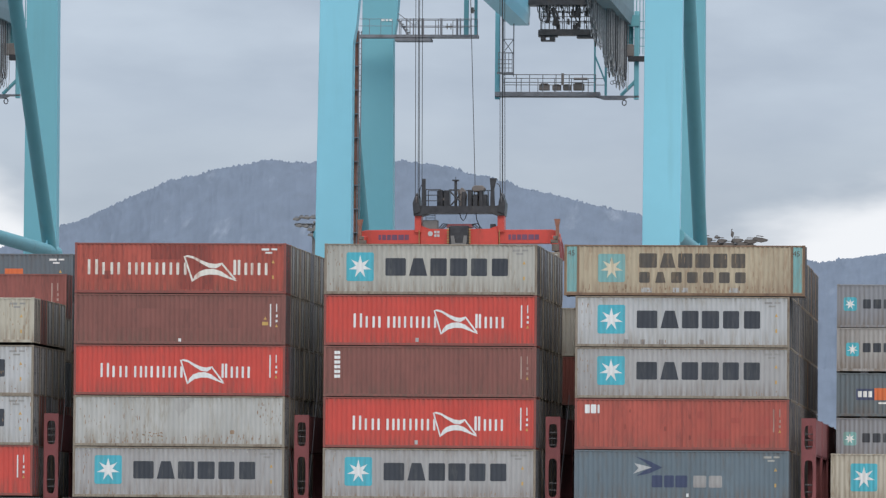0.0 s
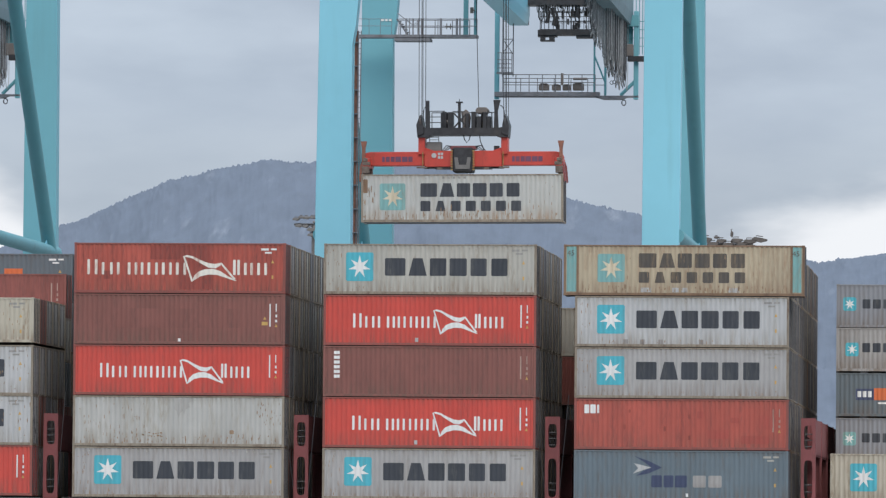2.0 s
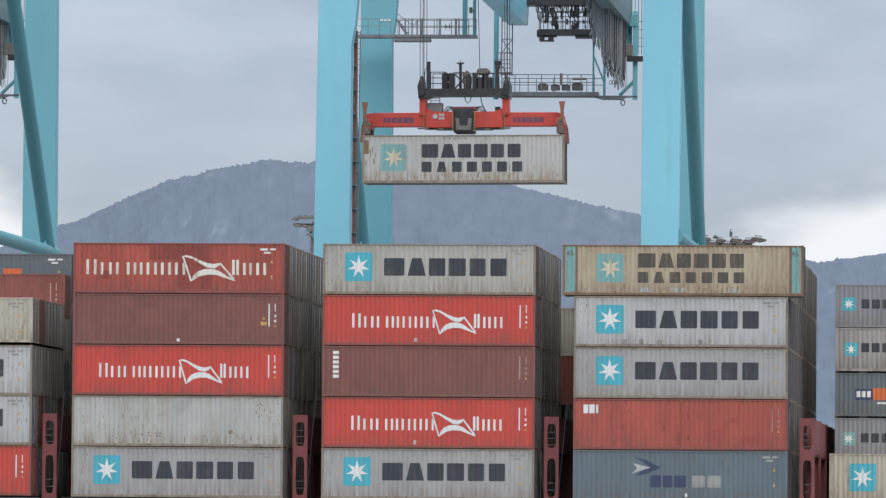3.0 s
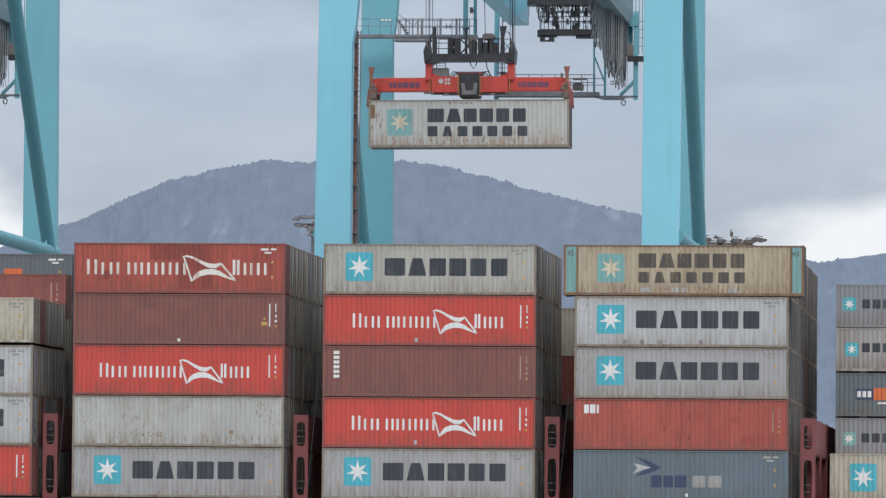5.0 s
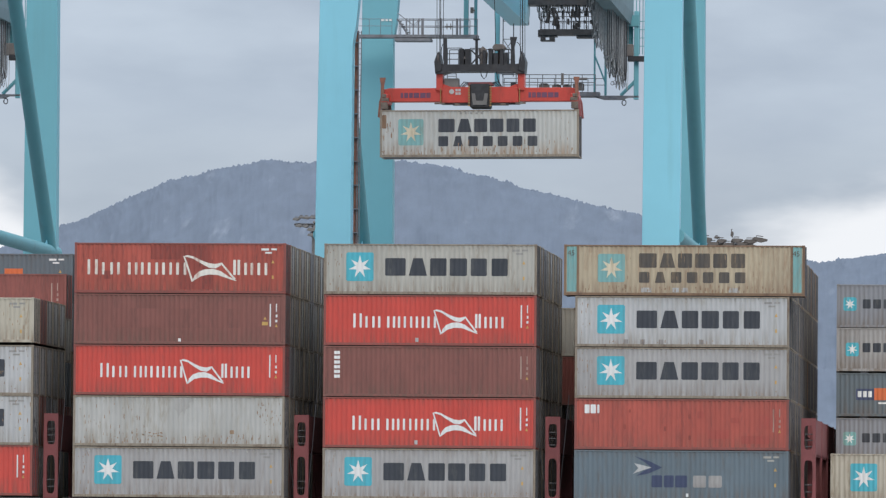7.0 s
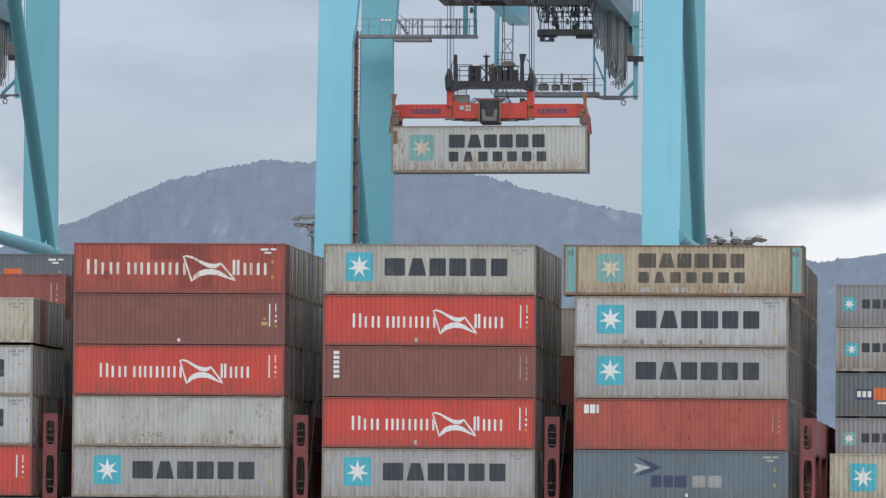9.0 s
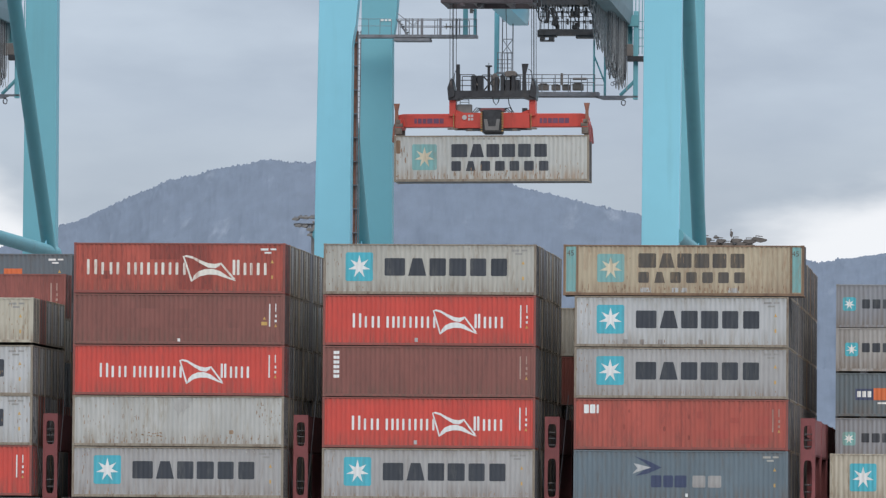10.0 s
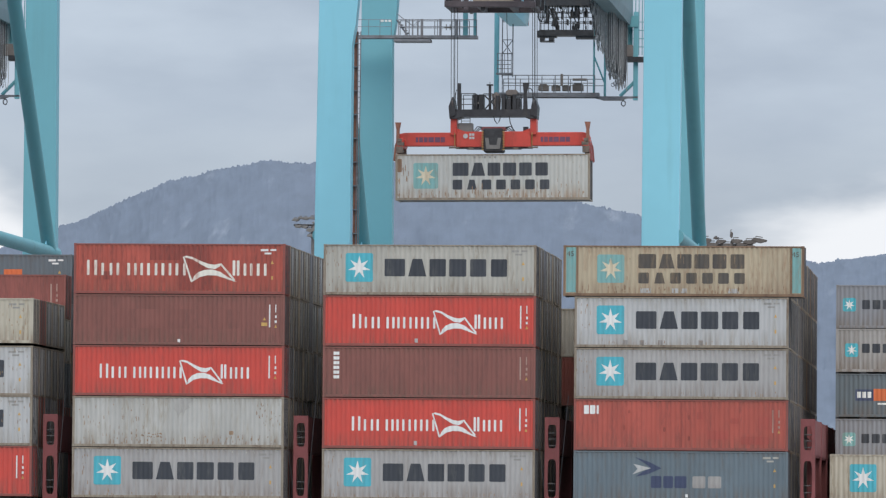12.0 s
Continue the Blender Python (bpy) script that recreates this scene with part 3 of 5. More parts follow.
BAY = {"L": -14.4, "M": 0.0, "R": 14.4}


def tier_z(t, top=TOP):
    return top - TIER * t


# front row, top to bottom
c = container(BAY["L"], 0, tier_z(1), FADEDRED, "faded red container with worn white name bars and flag", group="front containers")
flag_marks(c, "big_flag", HC, 0.75, 1.205, 1.06, 0.60, WORNWHITE)
part("scuffed_patch", print_mesh("scuff", [block(4.4, 7.9, HC - 0.95, HC - 0.14), block(6.1, 8.0, 0.25, HC - 0.95)]), SOOT, c, "dark scuffed patch").location.y = 0.003
tag(c, "l1tag", 1.9, 1.05, SOOT, 0.18)
small_marks(c, HC, L40, WHITEPRINT)
c = container(BAY["L"], 0, tier_z(2), BROWN, "plain dark brown container with small yellow markings", group="front containers")
tall_marks(c, HC, L40)
part("warning_plate", print_mesh("plate", [block(L40 - 1.35, L40 - 1.0, HC - 1.78, HC - 1.58), [(L40 - 1.26, HC - 1.45), (L40 - 1.08, HC - 1.45), (L40 - 1.17, HC - 1.28)]]), YELLOWPRINT, c)
part("painted_out_panel", print_mesh("ghost", [block(2.2, 9.6, 0.95, 2.05, 0.12)]), BROWN, c, "painted-out panel on the side").location.y = 0.002
tag(c, "l2tag", 6.1, 0.24, WHITEPRINT, 0.08)
c = container(BAY["L"], 0, tier_z(3), RED, "bright red container with white name bars and flag", group="front containers")
flag_marks(c, "flag_l", HC, 1.55, 1.0, 1.0, 0.72, WHITEPRINT)
tall_marks(c, HC, L40)
c = container(BAY["L"], 0, tier_z(4), OLDGREY, "pale grey container streaked with rust", group="front containers")
stains(c, "l4_low", 3, 70, 0.2, 12.0, 0.18, 0.62, RUSTSTAIN, (0.03, 0.09), (0.05, 0.35))
stains(c, "l4_left", 4, 45, 0.2, 4.2, 0.4, 2.5, RUSTSTAIN, (0.02, 0.07), (0.05, 0.4))
stains(c, "l4_right", 5, 30, 10.6, 12.0, 0.3, 2.6, RUSTSTAIN, (0.03, 0.08), (0.05, 0.3))
stains(c, "l4_mid", 6, 16, 4.0, 5.2, 0.55, 0.8, RUSTSTAIN, (0.05, 0.2), (0.05, 0.14))
stains(c, "l4_top", 7, 40, 0.3, 12.0, 2.55, 2.78, GRIME, (0.04, 0.12), (0.05, 0.14), "grimy marks along the top edge")
part("stain", print_mesh("l4_smear", [[(5.75, 2.72), (5.92, 2.45), (5.84, 2.2), (6.02, 1.98), (6.1, 1.62), (6.22, 1.94), (6.36, 2.02), (6.42, 1.80), (6.52, 2.12), (6.78, 2.26), (6.66, 2.48), (6.95, 2.62), (6.8, 2.76)]]), SMEAR, c, "grey smear below the top rail").location.y = -0.004
part("ochre_plate", print_mesh("l4plate", [block(9.05, 9.3, 0.72, 0.95, 0.04)]), RUSTSTAIN, c, "small faded ochre plate").location.y = -0.002
c = container(BAY["L"], 0, tier_z(5), COOLGREY, "grey container with cyan star panel and dark name bars", group="front containers")
grey_marks(c, HC, 1)
c = container(BAY["M"], 0, tier_z(1), GREY, "weathered grey container with cyan star panel and dark name bars", group="front containers")
grey_marks(c, HC, 2)
c = container(BAY["M"], 0, tier_z(2), RED, "bright red container with white name bars and flag", group="front containers")
flag_marks(c, "flag", HC, 1.70, 1.0, 1.0, 0.72, WHITEPRINT)
tag(c, "redtag", 5.35, 0.33, PALE)
tall_marks(c, HC, L40)
c = container(BAY["M"], 0, tier_z(3), BROWN, "dark brown container with small white vertical bars", group="front containers")
for k in range(6):
    part("name_bar", print_mesh("vertical_name%d" % k, [block(0.62, 0.95, HC - 0.48 - 0.27 * k, HC - 0.30 - 0.27 * k)]), WHITEPRINT, c, "white name bar")
tall_marks(c, HC, L40, DUSTY)
c = container(BAY["M"], 0, tier_z(4), RED, "bright red container with white name bars and flag", group="front containers")
flag_marks(c, "flag", HC, 1.70, 1.0, 1.0, 0.72, WHITEPRINT)
tag(c, "redtag", 5.35, 0.33, PALE)
tall_marks(c, HC, L40)
c = container(BAY["M"], 0, tier_z(5), COOLGREY, "grey container with cyan star panel and dark name bars", group="front containers")
grey_marks(c, HC, 3)

L45 = 13.716
c = container(BAY["R"] - 0.66, 0, tier_z(1), BEIGE, "yellowed long container with star panel and worn name bars", L=L45, group="front containers")
double_marks(c, HC, 1.93, 0.86, FADEDCYAN, OLDBLACK, "old")
stains(c, "r1_low", 51, 80, 0.9, 12.8, 0.17, 0.55, RUSTSTAIN, (0.03, 0.12), (0.05, 0.4))
stains(c, "r1_all", 52, 24, 0.9, 12.8, 0.4, 2.6, RUSTSTAIN, (0.02, 0.06), (0.1, 0.7))
for k, x in enumerate((4.4, 6.2, 6.7, 9.4)):
    part("repair_patch", print_mesh("r1patch%d" % k, [block(x, x + (0.36 if k % 3 else 0.6), 0.2, 0.46)]), PALE, c, "pale repair patch").location.y = -0.003
for x in (0.16, L45 - 0.74):
    part("end_band", print_mesh("band_%.1f" % x, [block(x, x + 0.56, 0.22, HC - 0.12)]), FADEDCYAN, c, "faded cyan end band")
for x in (0.74, L45 - 0.80):
    bm = B()
    box(bm, x, x + 0.12, -0.002, 0.05, 0.165, HC - 0.095)
    part("corner_post", bm, RUSTFRAME, c)
font = bpy.data.curves.new("size_number", "FONT")
font.body, font.size, font.extrude = "45", 0.42, 0.002
text = bpy.data.objects.new("size_number", font)
number_mesh = bpy.data.meshes.new_from_object(text)
number_mesh.materials.clear()
number_mesh.materials.append(None)
bpy.data.objects.remove(text)
part("size_number", number_mesh, OLDBLACK, c).matrix_basis = pose(0.20, 0.004, HC - 0.62, 90, 0, 0)
part("size_number", number_mesh, OLDBLACK, c).matrix_basis = pose(L45 - 0.70, 0.004, HC - 0.62, 90, 0, 0)
for t in (2, 3):
    c = container(BAY["R"], 0, tier_z(t), PALE if t == 2 else COOLGREY, "light grey container with cyan star panel and dark name bars", group="front containers")
    grey_marks(c, HC, t + 5)
    for k, x in enumerate((2.9, 3.85, 4.9, 7.2) if t == 2 else ()):
        tag(c, "pocket%d" % k, x, 0.26, DIMGREY, 0.13)
c = container(BAY["R"], 0, tier_z(4), OXIDE, "red oxide container with patches and small white bars", group="front containers")
name_bars(c, "short_name", ((0.58, 0.86), (0.92, 1.22), (1.30, 1.42)), HC - 0.84, HC - 0.34, WHITEPRINT, "white name bar", 0.03)
tall_marks(c, HC, L40, DUSTY)
for k, (x, z, w, h) in enumerate(((7.0, 2.0, 0.36, 0.4), (8.9, 1.7, 0.5, 0.3), (7.6, 0.9, 1.2, 0.5), (10.5, 1.6, 0.8, 0.7), (9.5, 0.6, 1.6, 0.45), (2.8, 1.3, 0.14, 0.28), (5.1, 1.2, 0.14, 0.28), (6.5, 1.9, 0.12, 0.3), (6.5, 0.7, 0.12, 0.3), (3.1, 2.2, 0.12, 0.2))):
    part("repair_patch", print_mesh("r4patch%d" % k, [block(x, x + w, z - h / 2, z + h / 2, 0.05)]), TOUCHUP if k < 5 else SOOT, c, "touched-up paint patch").location.y = -0.002
part("weld_seam", print_mesh("seam", [block(6.12, 6.17, 0.2, 2.78)]), SOOT, c, "dark vertical seam").location.y = -0.003
c = container(BAY["R"], 0, tier_z(5), BLUEGREY, "blue-grey container with navy bird emblem and name bars", group="front containers")
part("bird_emblem", print_mesh("bird", [[(3.46, HC - 0.34), (4.30, HC - 0.62), (5.02, HC - 0.98), (4.25, HC - 1.32), (3.55, HC - 1.46), (3.95, HC - 1.18), (4.42, HC - 0.98), (4.0, HC - 0.66)]]), NAVYPRINT, c, "navy swallow emblem")
part("bird_wing", print_mesh("wing", [[(3.42, HC - 0.74), (3.85, HC - 0.84), (4.42, HC - 0.98), (3.9, HC - 1.14), (3.36, HC - 1.34), (3.66, HC - 1.02)]]), PALE, c, "pale grey wing of the emblem").location.y = -0.003
name_bars(c, "navy_name", ((4.42, 5.02), (5.12, 5.68), (5.76, 6.44)), HC - 2.10, HC - 1.42, NAVYPRINT, "navy name bar")
name_bars(c, "white_name", ((6.78, 7.52), (7.66, 8.42)), HC - 2.10, HC - 1.42, DIMGREY, "pale grey name bar")
small_marks(c, HC, L40, GREY)
tag(c, "r5tag", 6.45, 0.36, WHITEPRINT, 0.07)

# rows behind, tier by tier
BACK = [(PALE, "pale grey container"), (GREY, "weathered grey container"), (COOLGREY, "cool grey container"), (BROWN, "dark brown container"), (COOLGREY, "cool grey container"), (PALE, "pale grey container"), (HAZEGREY, "bluish grey container"), (GREY, "weathered grey container"), (BEIGE, "yellowed grey container")]
rng = random.Random(11)
FAR_ROWS = 17
for bay, x0 in BAY.items():
    for r in range(1, FAR_ROWS + (bay == "R")):
        first = 1 if bay == "R" or r < (9 if bay == "L" else 8) else 2
        for t in range(first, 6):
            if bay == "M" and r == 8 and t in (2, 3):
                container(x0 - 0.66, r * ROW, tier_z(t), GREY if t == 2 else DARKRED, ("long grey" if t == 2 else "long dull red") + " container jutting from the stacks on deck", L=L45, full=False, group="stacked containers")
                continue
            mat, label = rng.choice([v for v in BACK[:7] if t > 2 or v[0] is not BROWN] if bay != "R" else BACK[5:] + BACK[1:2])
            if bay == "L" and r == 8 and t == 1:
                mat, label = DARKRED, "dull red-brown container"
            container(x0 + rng.uniform(-0.03, 0.03), r * ROW, tier_z(t), mat, label + " in the stacks on deck", full=False, group="stacked containers")

# the bay past the first stacks, partly unloaded
X4 = -16.72 - L40
levels = [(26.83, STD, CREAM), (24.10, HC, PALE), (21.25, HC, PALE), (18.35, HC, RED)]
for r in range(0, FAR_ROWS):
    tops = [v for v in levels]
    if r in (5,):
        tops = [(28.68, STD, DARKRED), (26.06, STD, GREY), (23.44, STD, SLATE), (20.82, STD, BROWN), (18.2, HC, SLATE)]
    elif r > 5:
        tops = [(29.98 - TIER * k, HC, rng.choice(BACK)[0]) for k in range(5)]
        if r == 6:
            tops[0] = (29.98, HC, SLATE)
    for k, (top, H, mat) in enumerate(tops):
        m = mat if r in (0, 5, 6) else rng.choice(BACK[:7])[0]
        c = container(X4, r * ROW, top - H, m, "weathered container stacked beside a gap on deck", H=H, full=r == 0, group="stacked containers")
        if r == 0:
            tall_marks(c, H, L40) if k == 3 else small_marks(c, H, L40, FAINT)
            if k < 3:
                stains(c, "ll%d" % k, 70 + k, 24, 9.8, 12.05, 0.2, H - 0.2, RUSTSTAIN, (0.02, 0.07), (0.05, 0.4))
            if k in (1, 2):
                name_bars(c, "wide_name", WIDE, HC - 1.82, HC - 0.82, BLACKPRINT, "dark grey name bar", slant=(1,))
        if r == 5 and k == 0:
            tall_marks(c, H, L40, DUSTY)
        if r == 6 and k == 0:
            small_marks(c, H, L40, WHITEPRINT)
            part("name_bar", print_mesh("orange_bar", [block(8.1, 9.2, HC - 1.22, HC - 0.9)]), ORANGEPRINT, c, "orange name bar")

# the bay on the other side, with its nearest rows already emptied
X5 = 28.60
for r in range(2, FAR_ROWS):
    if r < 8:
        stacks = [(18.27, HC, CREAM)]
    else:
        stacks = [(DECK + 0.005 + 2.594 * (5 - k), STD, GREY) for k in range(5)] if r > 8 else [(28.58, STD, HAZEGREY), (25.97, STD, DIMGREY), (23.28, STD, SLATE), (20.59, STD, HAZEGREY), (17.97, STD, GREY)]
    for k, (top, H, mat) in enumerate(stacks):
        if r > 8:
            mat = rng.choice(BACK)[0]
        c = container(X5 + (0.2 if r < 8 else 0), r * ROW, top - H, mat, "grey container with small star panel" if mat in (HAZEGREY, DIMGREY, GREY) else "weathered container stacked on the ship's deck", H=H, full=r in (2, 8), group="stacked containers")
        if r == 2:
            star_panel(c, "cream", H, 1.14, 0.56, 1.54, CYANPRINT, WHITEPRINT)
        if r == 8 and k < 4:
            for x in (0.09, 1.55, L40 - 0.09):
                bm = B()
                box(bm, x - 0.09, x + 0.09 if x != 1.55 else x + 0.3, 0.02, 0.16, -0.112, 0.006)
                part("stacking_cone", bm, BLACK, c, "dark stacking cone")
        if r == 8 and k in (0, 1, 3):
            x, z = {0: (0.40, 0.78), 1: (0.55, 0.88), 3: (0.42, 0.82)}[k]
            star_panel(c, "small%d" % k, H, x, z, 0.78, CYANPRINT if k < 3 else FADEDCYAN, WHITEPRINT)
            name_bars(c, "small_name%d" % k, [(1.55 + 0.62 * i, 2.02 + 0.62 * i) for i in range(6)], H - 1.45, H - 0.90, BLACKPRINT, "dark grey name bar", 0.04)
        if r == 8 and k == 2:
            part("name_bar", print_mesh("navy_bar", [block(1.18, 2.26, H - 1.61, H - 0.94)]), NAVYPRINT, c, "navy name bar")
            part("name_bar", print_mesh("orange_bar2", [block(2.26, 5.2, H - 1.61, H - 0.90)]), ORANGEPRINT, c, "orange name bar")
            for i in range(3):
                part("name_bar", print_mesh("white_bars2_%d" % i, [block(1.28 + 0.31 * i, 1.50 + 0.31 * i, H - 1.44, H - 1.08)]), WHITEPRINT, c, "white name bar").location.y = -0.005
            part("name_bar", print_mesh("white_bars2_low", [block(2.5, 3.6, H - 1.84, H - 1.74)]), WHITEPRINT, c, "white name bar")


# ---- lashing bridges in the gaps between the bays ----
def oval_cell(bm, x0, x1, z0, z1, hx, hz0, hz1, y0, y1, n=24):
    """A plate with one hole with rounded ends."""
    cx, w, h = (x0 + x1) / 2, (x1 - x0) / 2, (z1 - z0) / 2
    cz, hc, hh = (z0 + z1) / 2, (hz0 + hz1) / 2, (hz1 - hz0) / 2
    rings = []
    for y in (y0, y1):
        outer, inner = [], []
        for k in range(n):
            a = 2 * math.pi * k / n
            ca, sa = math.cos(a), math.sin(a)
            s = 1 / max(abs(ca), abs(sa))
            outer.append(bm.verts.new((cx + w * ca * s, y, cz + h * sa * s)))
            e = (abs(ca) ** 5 + abs(sa) ** 5) ** -0.2
            inner.append(bm.verts.new((cx + hx * ca * e, y, hc + hh * sa * e)))
        rings.append((outer, inner))
    (o0, i0), (o1, i1) = rings
    for k in range(n):
        j = (k + 1) % n
        bm.faces.new((o0[k], o0[j], i0[j], i0[k]))
        bm.faces.new((o1[j], o1[k], i1[k], i1[j]))
        bm.faces.new((i0[k], i0[j], i1[j], i1[k]))
        bm.faces.new((o0[j], o0[k], o1[k], o1[j]))


def lashing_bridge(x):
    ob = thing("lashing_bridge", pose(x, 0, DECK), "red-brown steel lashing bridge between the container bays", "lashing bridge", "lashing bridges")
    top = 20.22 - DECK
    for y in (1.6, 11.6, 21.6, 31.6):
        bm = B()
        if y > 2:
            box(bm, -0.42, -0.26, y, y + 0.35, 0, top)
            box(bm, 0.26, 0.42, y, y + 0.35, 0, top)
            box(bm, -0.26, 0.26, y + 0.1, y + 0.2, 0, top - 0.3)
            part("tower", bm, LASHRED, ob)
            continue
        oval_cell(bm, -0.42, 0.42, top - 2.0, top, 0.24, top - 1.78, top - 0.42, y, y + 0.35)
        oval_cell(bm, -0.42, 0.42, top - 4.86, top - 2.0, 0.24, top - 4.6, top - 2.4, y, y + 0.35)
        part("tower", bm, LASHRED, ob)
        for z in (top - 1.62, top - 1.25, top - 0.9, top - 4.2, top - 3.8):
            bm = B()
            tube(bm, ((-0.26, y + 0.25, z), (0.26, y + 0.25, z)), 0.03, 6)
            part("rung", bm, STEEL, ob)
    bm = B()
    box(bm, -0.36, 0.36, 1.95, 40.0, top - 2.15, top - 2.05)
    part("walkway", bm, LASHRED, ob)
    bm = B()
    box(bm, 0.29, 0.39, 1.95, 38.0, top - 2.05, top - 0.06)
    part("side_plate", bm, LASHRED, ob)
    bm = B()
    for y in (4, 8, 14, 18, 24, 28, 34, 38):
        tube(bm, ((-0.34, y, top - 2.05), (-0.34, y, top - 1.0)), 0.03, 6)
    tube(bm, ((-0.34, 1.9, top - 1.0), (-0.34, 40, top - 1.0)), 0.03, 6)
    part("handrail", bm, STEEL, ob)
    for s in (-1, 1) if x < 20 else (-1,):
        bm = B()
        tube(bm, ((0.40 * s, 1.75, 0.4), (1.02 * s, 0.3, top + 1.2)), 0.022, 6)
        part("lashing_rod", bm, STEEL, ob, "thin steel lashing rod")
    return ob


for x in (-15.9, -1.40, 13.05, 27.66):
    lashing_bridge(x)
# ---- ship-to-shore cranes on the quay ----
QUAY = 3.2


def strip(bm, x0, x1, y0, y1, z0, z1):
    box(bm, min(x0, x1), max(x0, x1), y0, y1, z0, z1)


def leg(parent, x0, x1, y, depth, mat, lean0=0.0, lean1=0.0, flare=0.0, flare_z=45.2, top=60.0):
    """A box leg; lean0 and lean1 slope its two sides, flare widens its inner side near the top."""
    bm = B()
    f = [(flare_z, 0.0), (flare_z + 1.3, 0.4 * flare), (flare_z + 2.8, 0.62 * flare), (top, 2.4 * flare)] if flare else [(top, 0.0)]
    right = [(x1 + lean1 * (QUAY - 32), QUAY)] + [(x1 + lean1 * (z - 32) + d, z) for z, d in f]
    left = [(x0 + lean0 * (top - 32), top), (x0 + lean0 * (QUAY - 32), QUAY)]
    prism(bm, right + left, y, y + depth)
    return part("leg", bm, mat, parent, bevel=0.03)


def ladder(bm, x, y, z0, z1, w=0.42, lean=0.0):
    for s in (-0.5, 0.5):
        tube(bm, ((x + s * w, y, z0), (x + s * w + lean * (z1 - z0), y, z1)), 0.035, 6)
    z = z0 + 0.3
    while z < z1:
        tube(bm, ((x - w / 2 + lean * (z - z0), y, z), (x + w / 2 + lean * (z - z0), y, z)), 0.02, 5)
        z += 0.35


def crane():
    ob = thing("gantry_crane", pose(0, 0, 0), "tall turquoise ship-to-shore gantry crane standing on the quay", "crane", "quay cranes")
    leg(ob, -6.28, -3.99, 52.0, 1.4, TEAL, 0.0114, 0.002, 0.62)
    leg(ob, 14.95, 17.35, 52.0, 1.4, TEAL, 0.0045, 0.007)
    # the landside legs carry their shade in a darker paint colour
    leg(ob, -6.54, -4.23, 82.5, 1.4, HALFSHADETEAL, 0.003, -0.006, 0.55, 47.6)
    leg(ob, 15.05, 17.36, 82.5, 1.4, HALFSHADETEAL, 0.003, -0.004)
    # small landing and a row of sign bars on the landside leg
    bm = B()
    box(bm, -7.0, -6.0, 81.2, 82.4, 33.0, 33.12)
    part("landing", bm, GALV, ob)
    bm = B()
    railing(bm, -6.9, -6.05, 81.3, 33.12, 1.1, 0.42, 0.03)
    part("railing", bm, GALV, ob)
    for k, x in enumerate((-5.15, -4.85, -4.6)):
        bm = B()
        box(bm, x, x + (0.22 if k != 1 else 0.16), 82.46, 82.5, 49.02, 49.18)
        part("sign_bar", bm, WHITEPRINT, ob, "small white sign bar")
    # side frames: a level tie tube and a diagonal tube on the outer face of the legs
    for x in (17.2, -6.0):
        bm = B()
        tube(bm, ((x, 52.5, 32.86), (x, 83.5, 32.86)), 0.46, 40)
        part("tie_tube", bm, SHADETEAL, ob)
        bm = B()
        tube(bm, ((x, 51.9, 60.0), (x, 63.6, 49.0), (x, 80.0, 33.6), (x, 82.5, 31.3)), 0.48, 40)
        part("diagonal_tube", bm, SHADETEAL, ob)
        bm = B()
        vs = [bm.verts.new(p) for p in ((x - 0.03, 78.2, 33.1), (x - 0.03, 81.5, 33.1), (x - 0.03, 81.5, 34.6), (x + 0.03, 78.2, 33.1), (x + 0.03, 81.5, 33.1), (x + 0.03, 81.5, 34.6))]
        for f in ((0, 1, 2), (5, 4, 3), (0, 3, 4, 1), (1, 4, 5, 2), (2, 5, 3, 0)):
            bm.faces.new([vs[i] for i in f])
        part("gusset_plate", bm, TEAL, ob)
    # sill beams on the quay and cross beams above
    for y in (52.0, 82.5):
        bm = B()
        box(bm, -8, 19, y - 0.3, y + 1.7, QUAY, QUAY + 1.6)
        part("sill_beam", bm, TEAL, ob, bevel=0.04)
        bm = B()
        box(bm, -6, 17.3, y + 0.1, y + 1.3, 57.0, 59.5)
        part("cross_beam", bm, TEAL, ob, bevel=0.04)
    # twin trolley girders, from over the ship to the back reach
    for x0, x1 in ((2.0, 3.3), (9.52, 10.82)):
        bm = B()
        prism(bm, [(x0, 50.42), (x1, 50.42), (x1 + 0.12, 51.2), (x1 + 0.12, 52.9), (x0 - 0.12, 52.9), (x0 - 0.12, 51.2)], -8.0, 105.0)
        # the second girder has its underside shade painted in
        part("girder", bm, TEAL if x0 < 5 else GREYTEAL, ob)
        bm = B()
        box(bm, x0 + 0.1, x1 + 0.06, 104.98, 105.06, 50.46, 52.8)
        part("end_plate", bm, BRASS, ob)
        for y in (53.1, 83.6):
            bm = B()
            box(bm, x0 + 0.3, x1 - 0.3, y - 0.4, y + 0.4, 52.9, 57.0)
            part("hanger", bm, TEAL, ob)
    # stair ladder down the inner side of the waterside leg
    bm = B()
    ladder(bm, -3.80, 53.8, QUAY + 2, 46.2, 0.18, 0.004)
    part("ladder", bm, GALV, ob, "grey access ladder")
    bm = B()
    for z in np.arange(33, 46.5, 1.55):
        box(bm, -3.98, -3.70, 53.6, 54.1, z, z + 0.07)
    part("ladder_bracket", bm, GALV, ob)
    bm = B()
    box(bm, -3.98, -3.70, 53.9, 53.96, QUAY + 2, 46.2)
    part("cable_tray", bm, BRASS, ob, "rusty brown cable tray")
    # access gangway at the landside leg
    bm = B()
    box(bm, -6.5, 1.82, 79.4, 80.6, 47.66, 47.86)
    box(bm, -3.9, -1.4, 79.2, 80.8, 47.42, 47.60)
    part("gangway", bm, GALV, ob)
    bm = B()
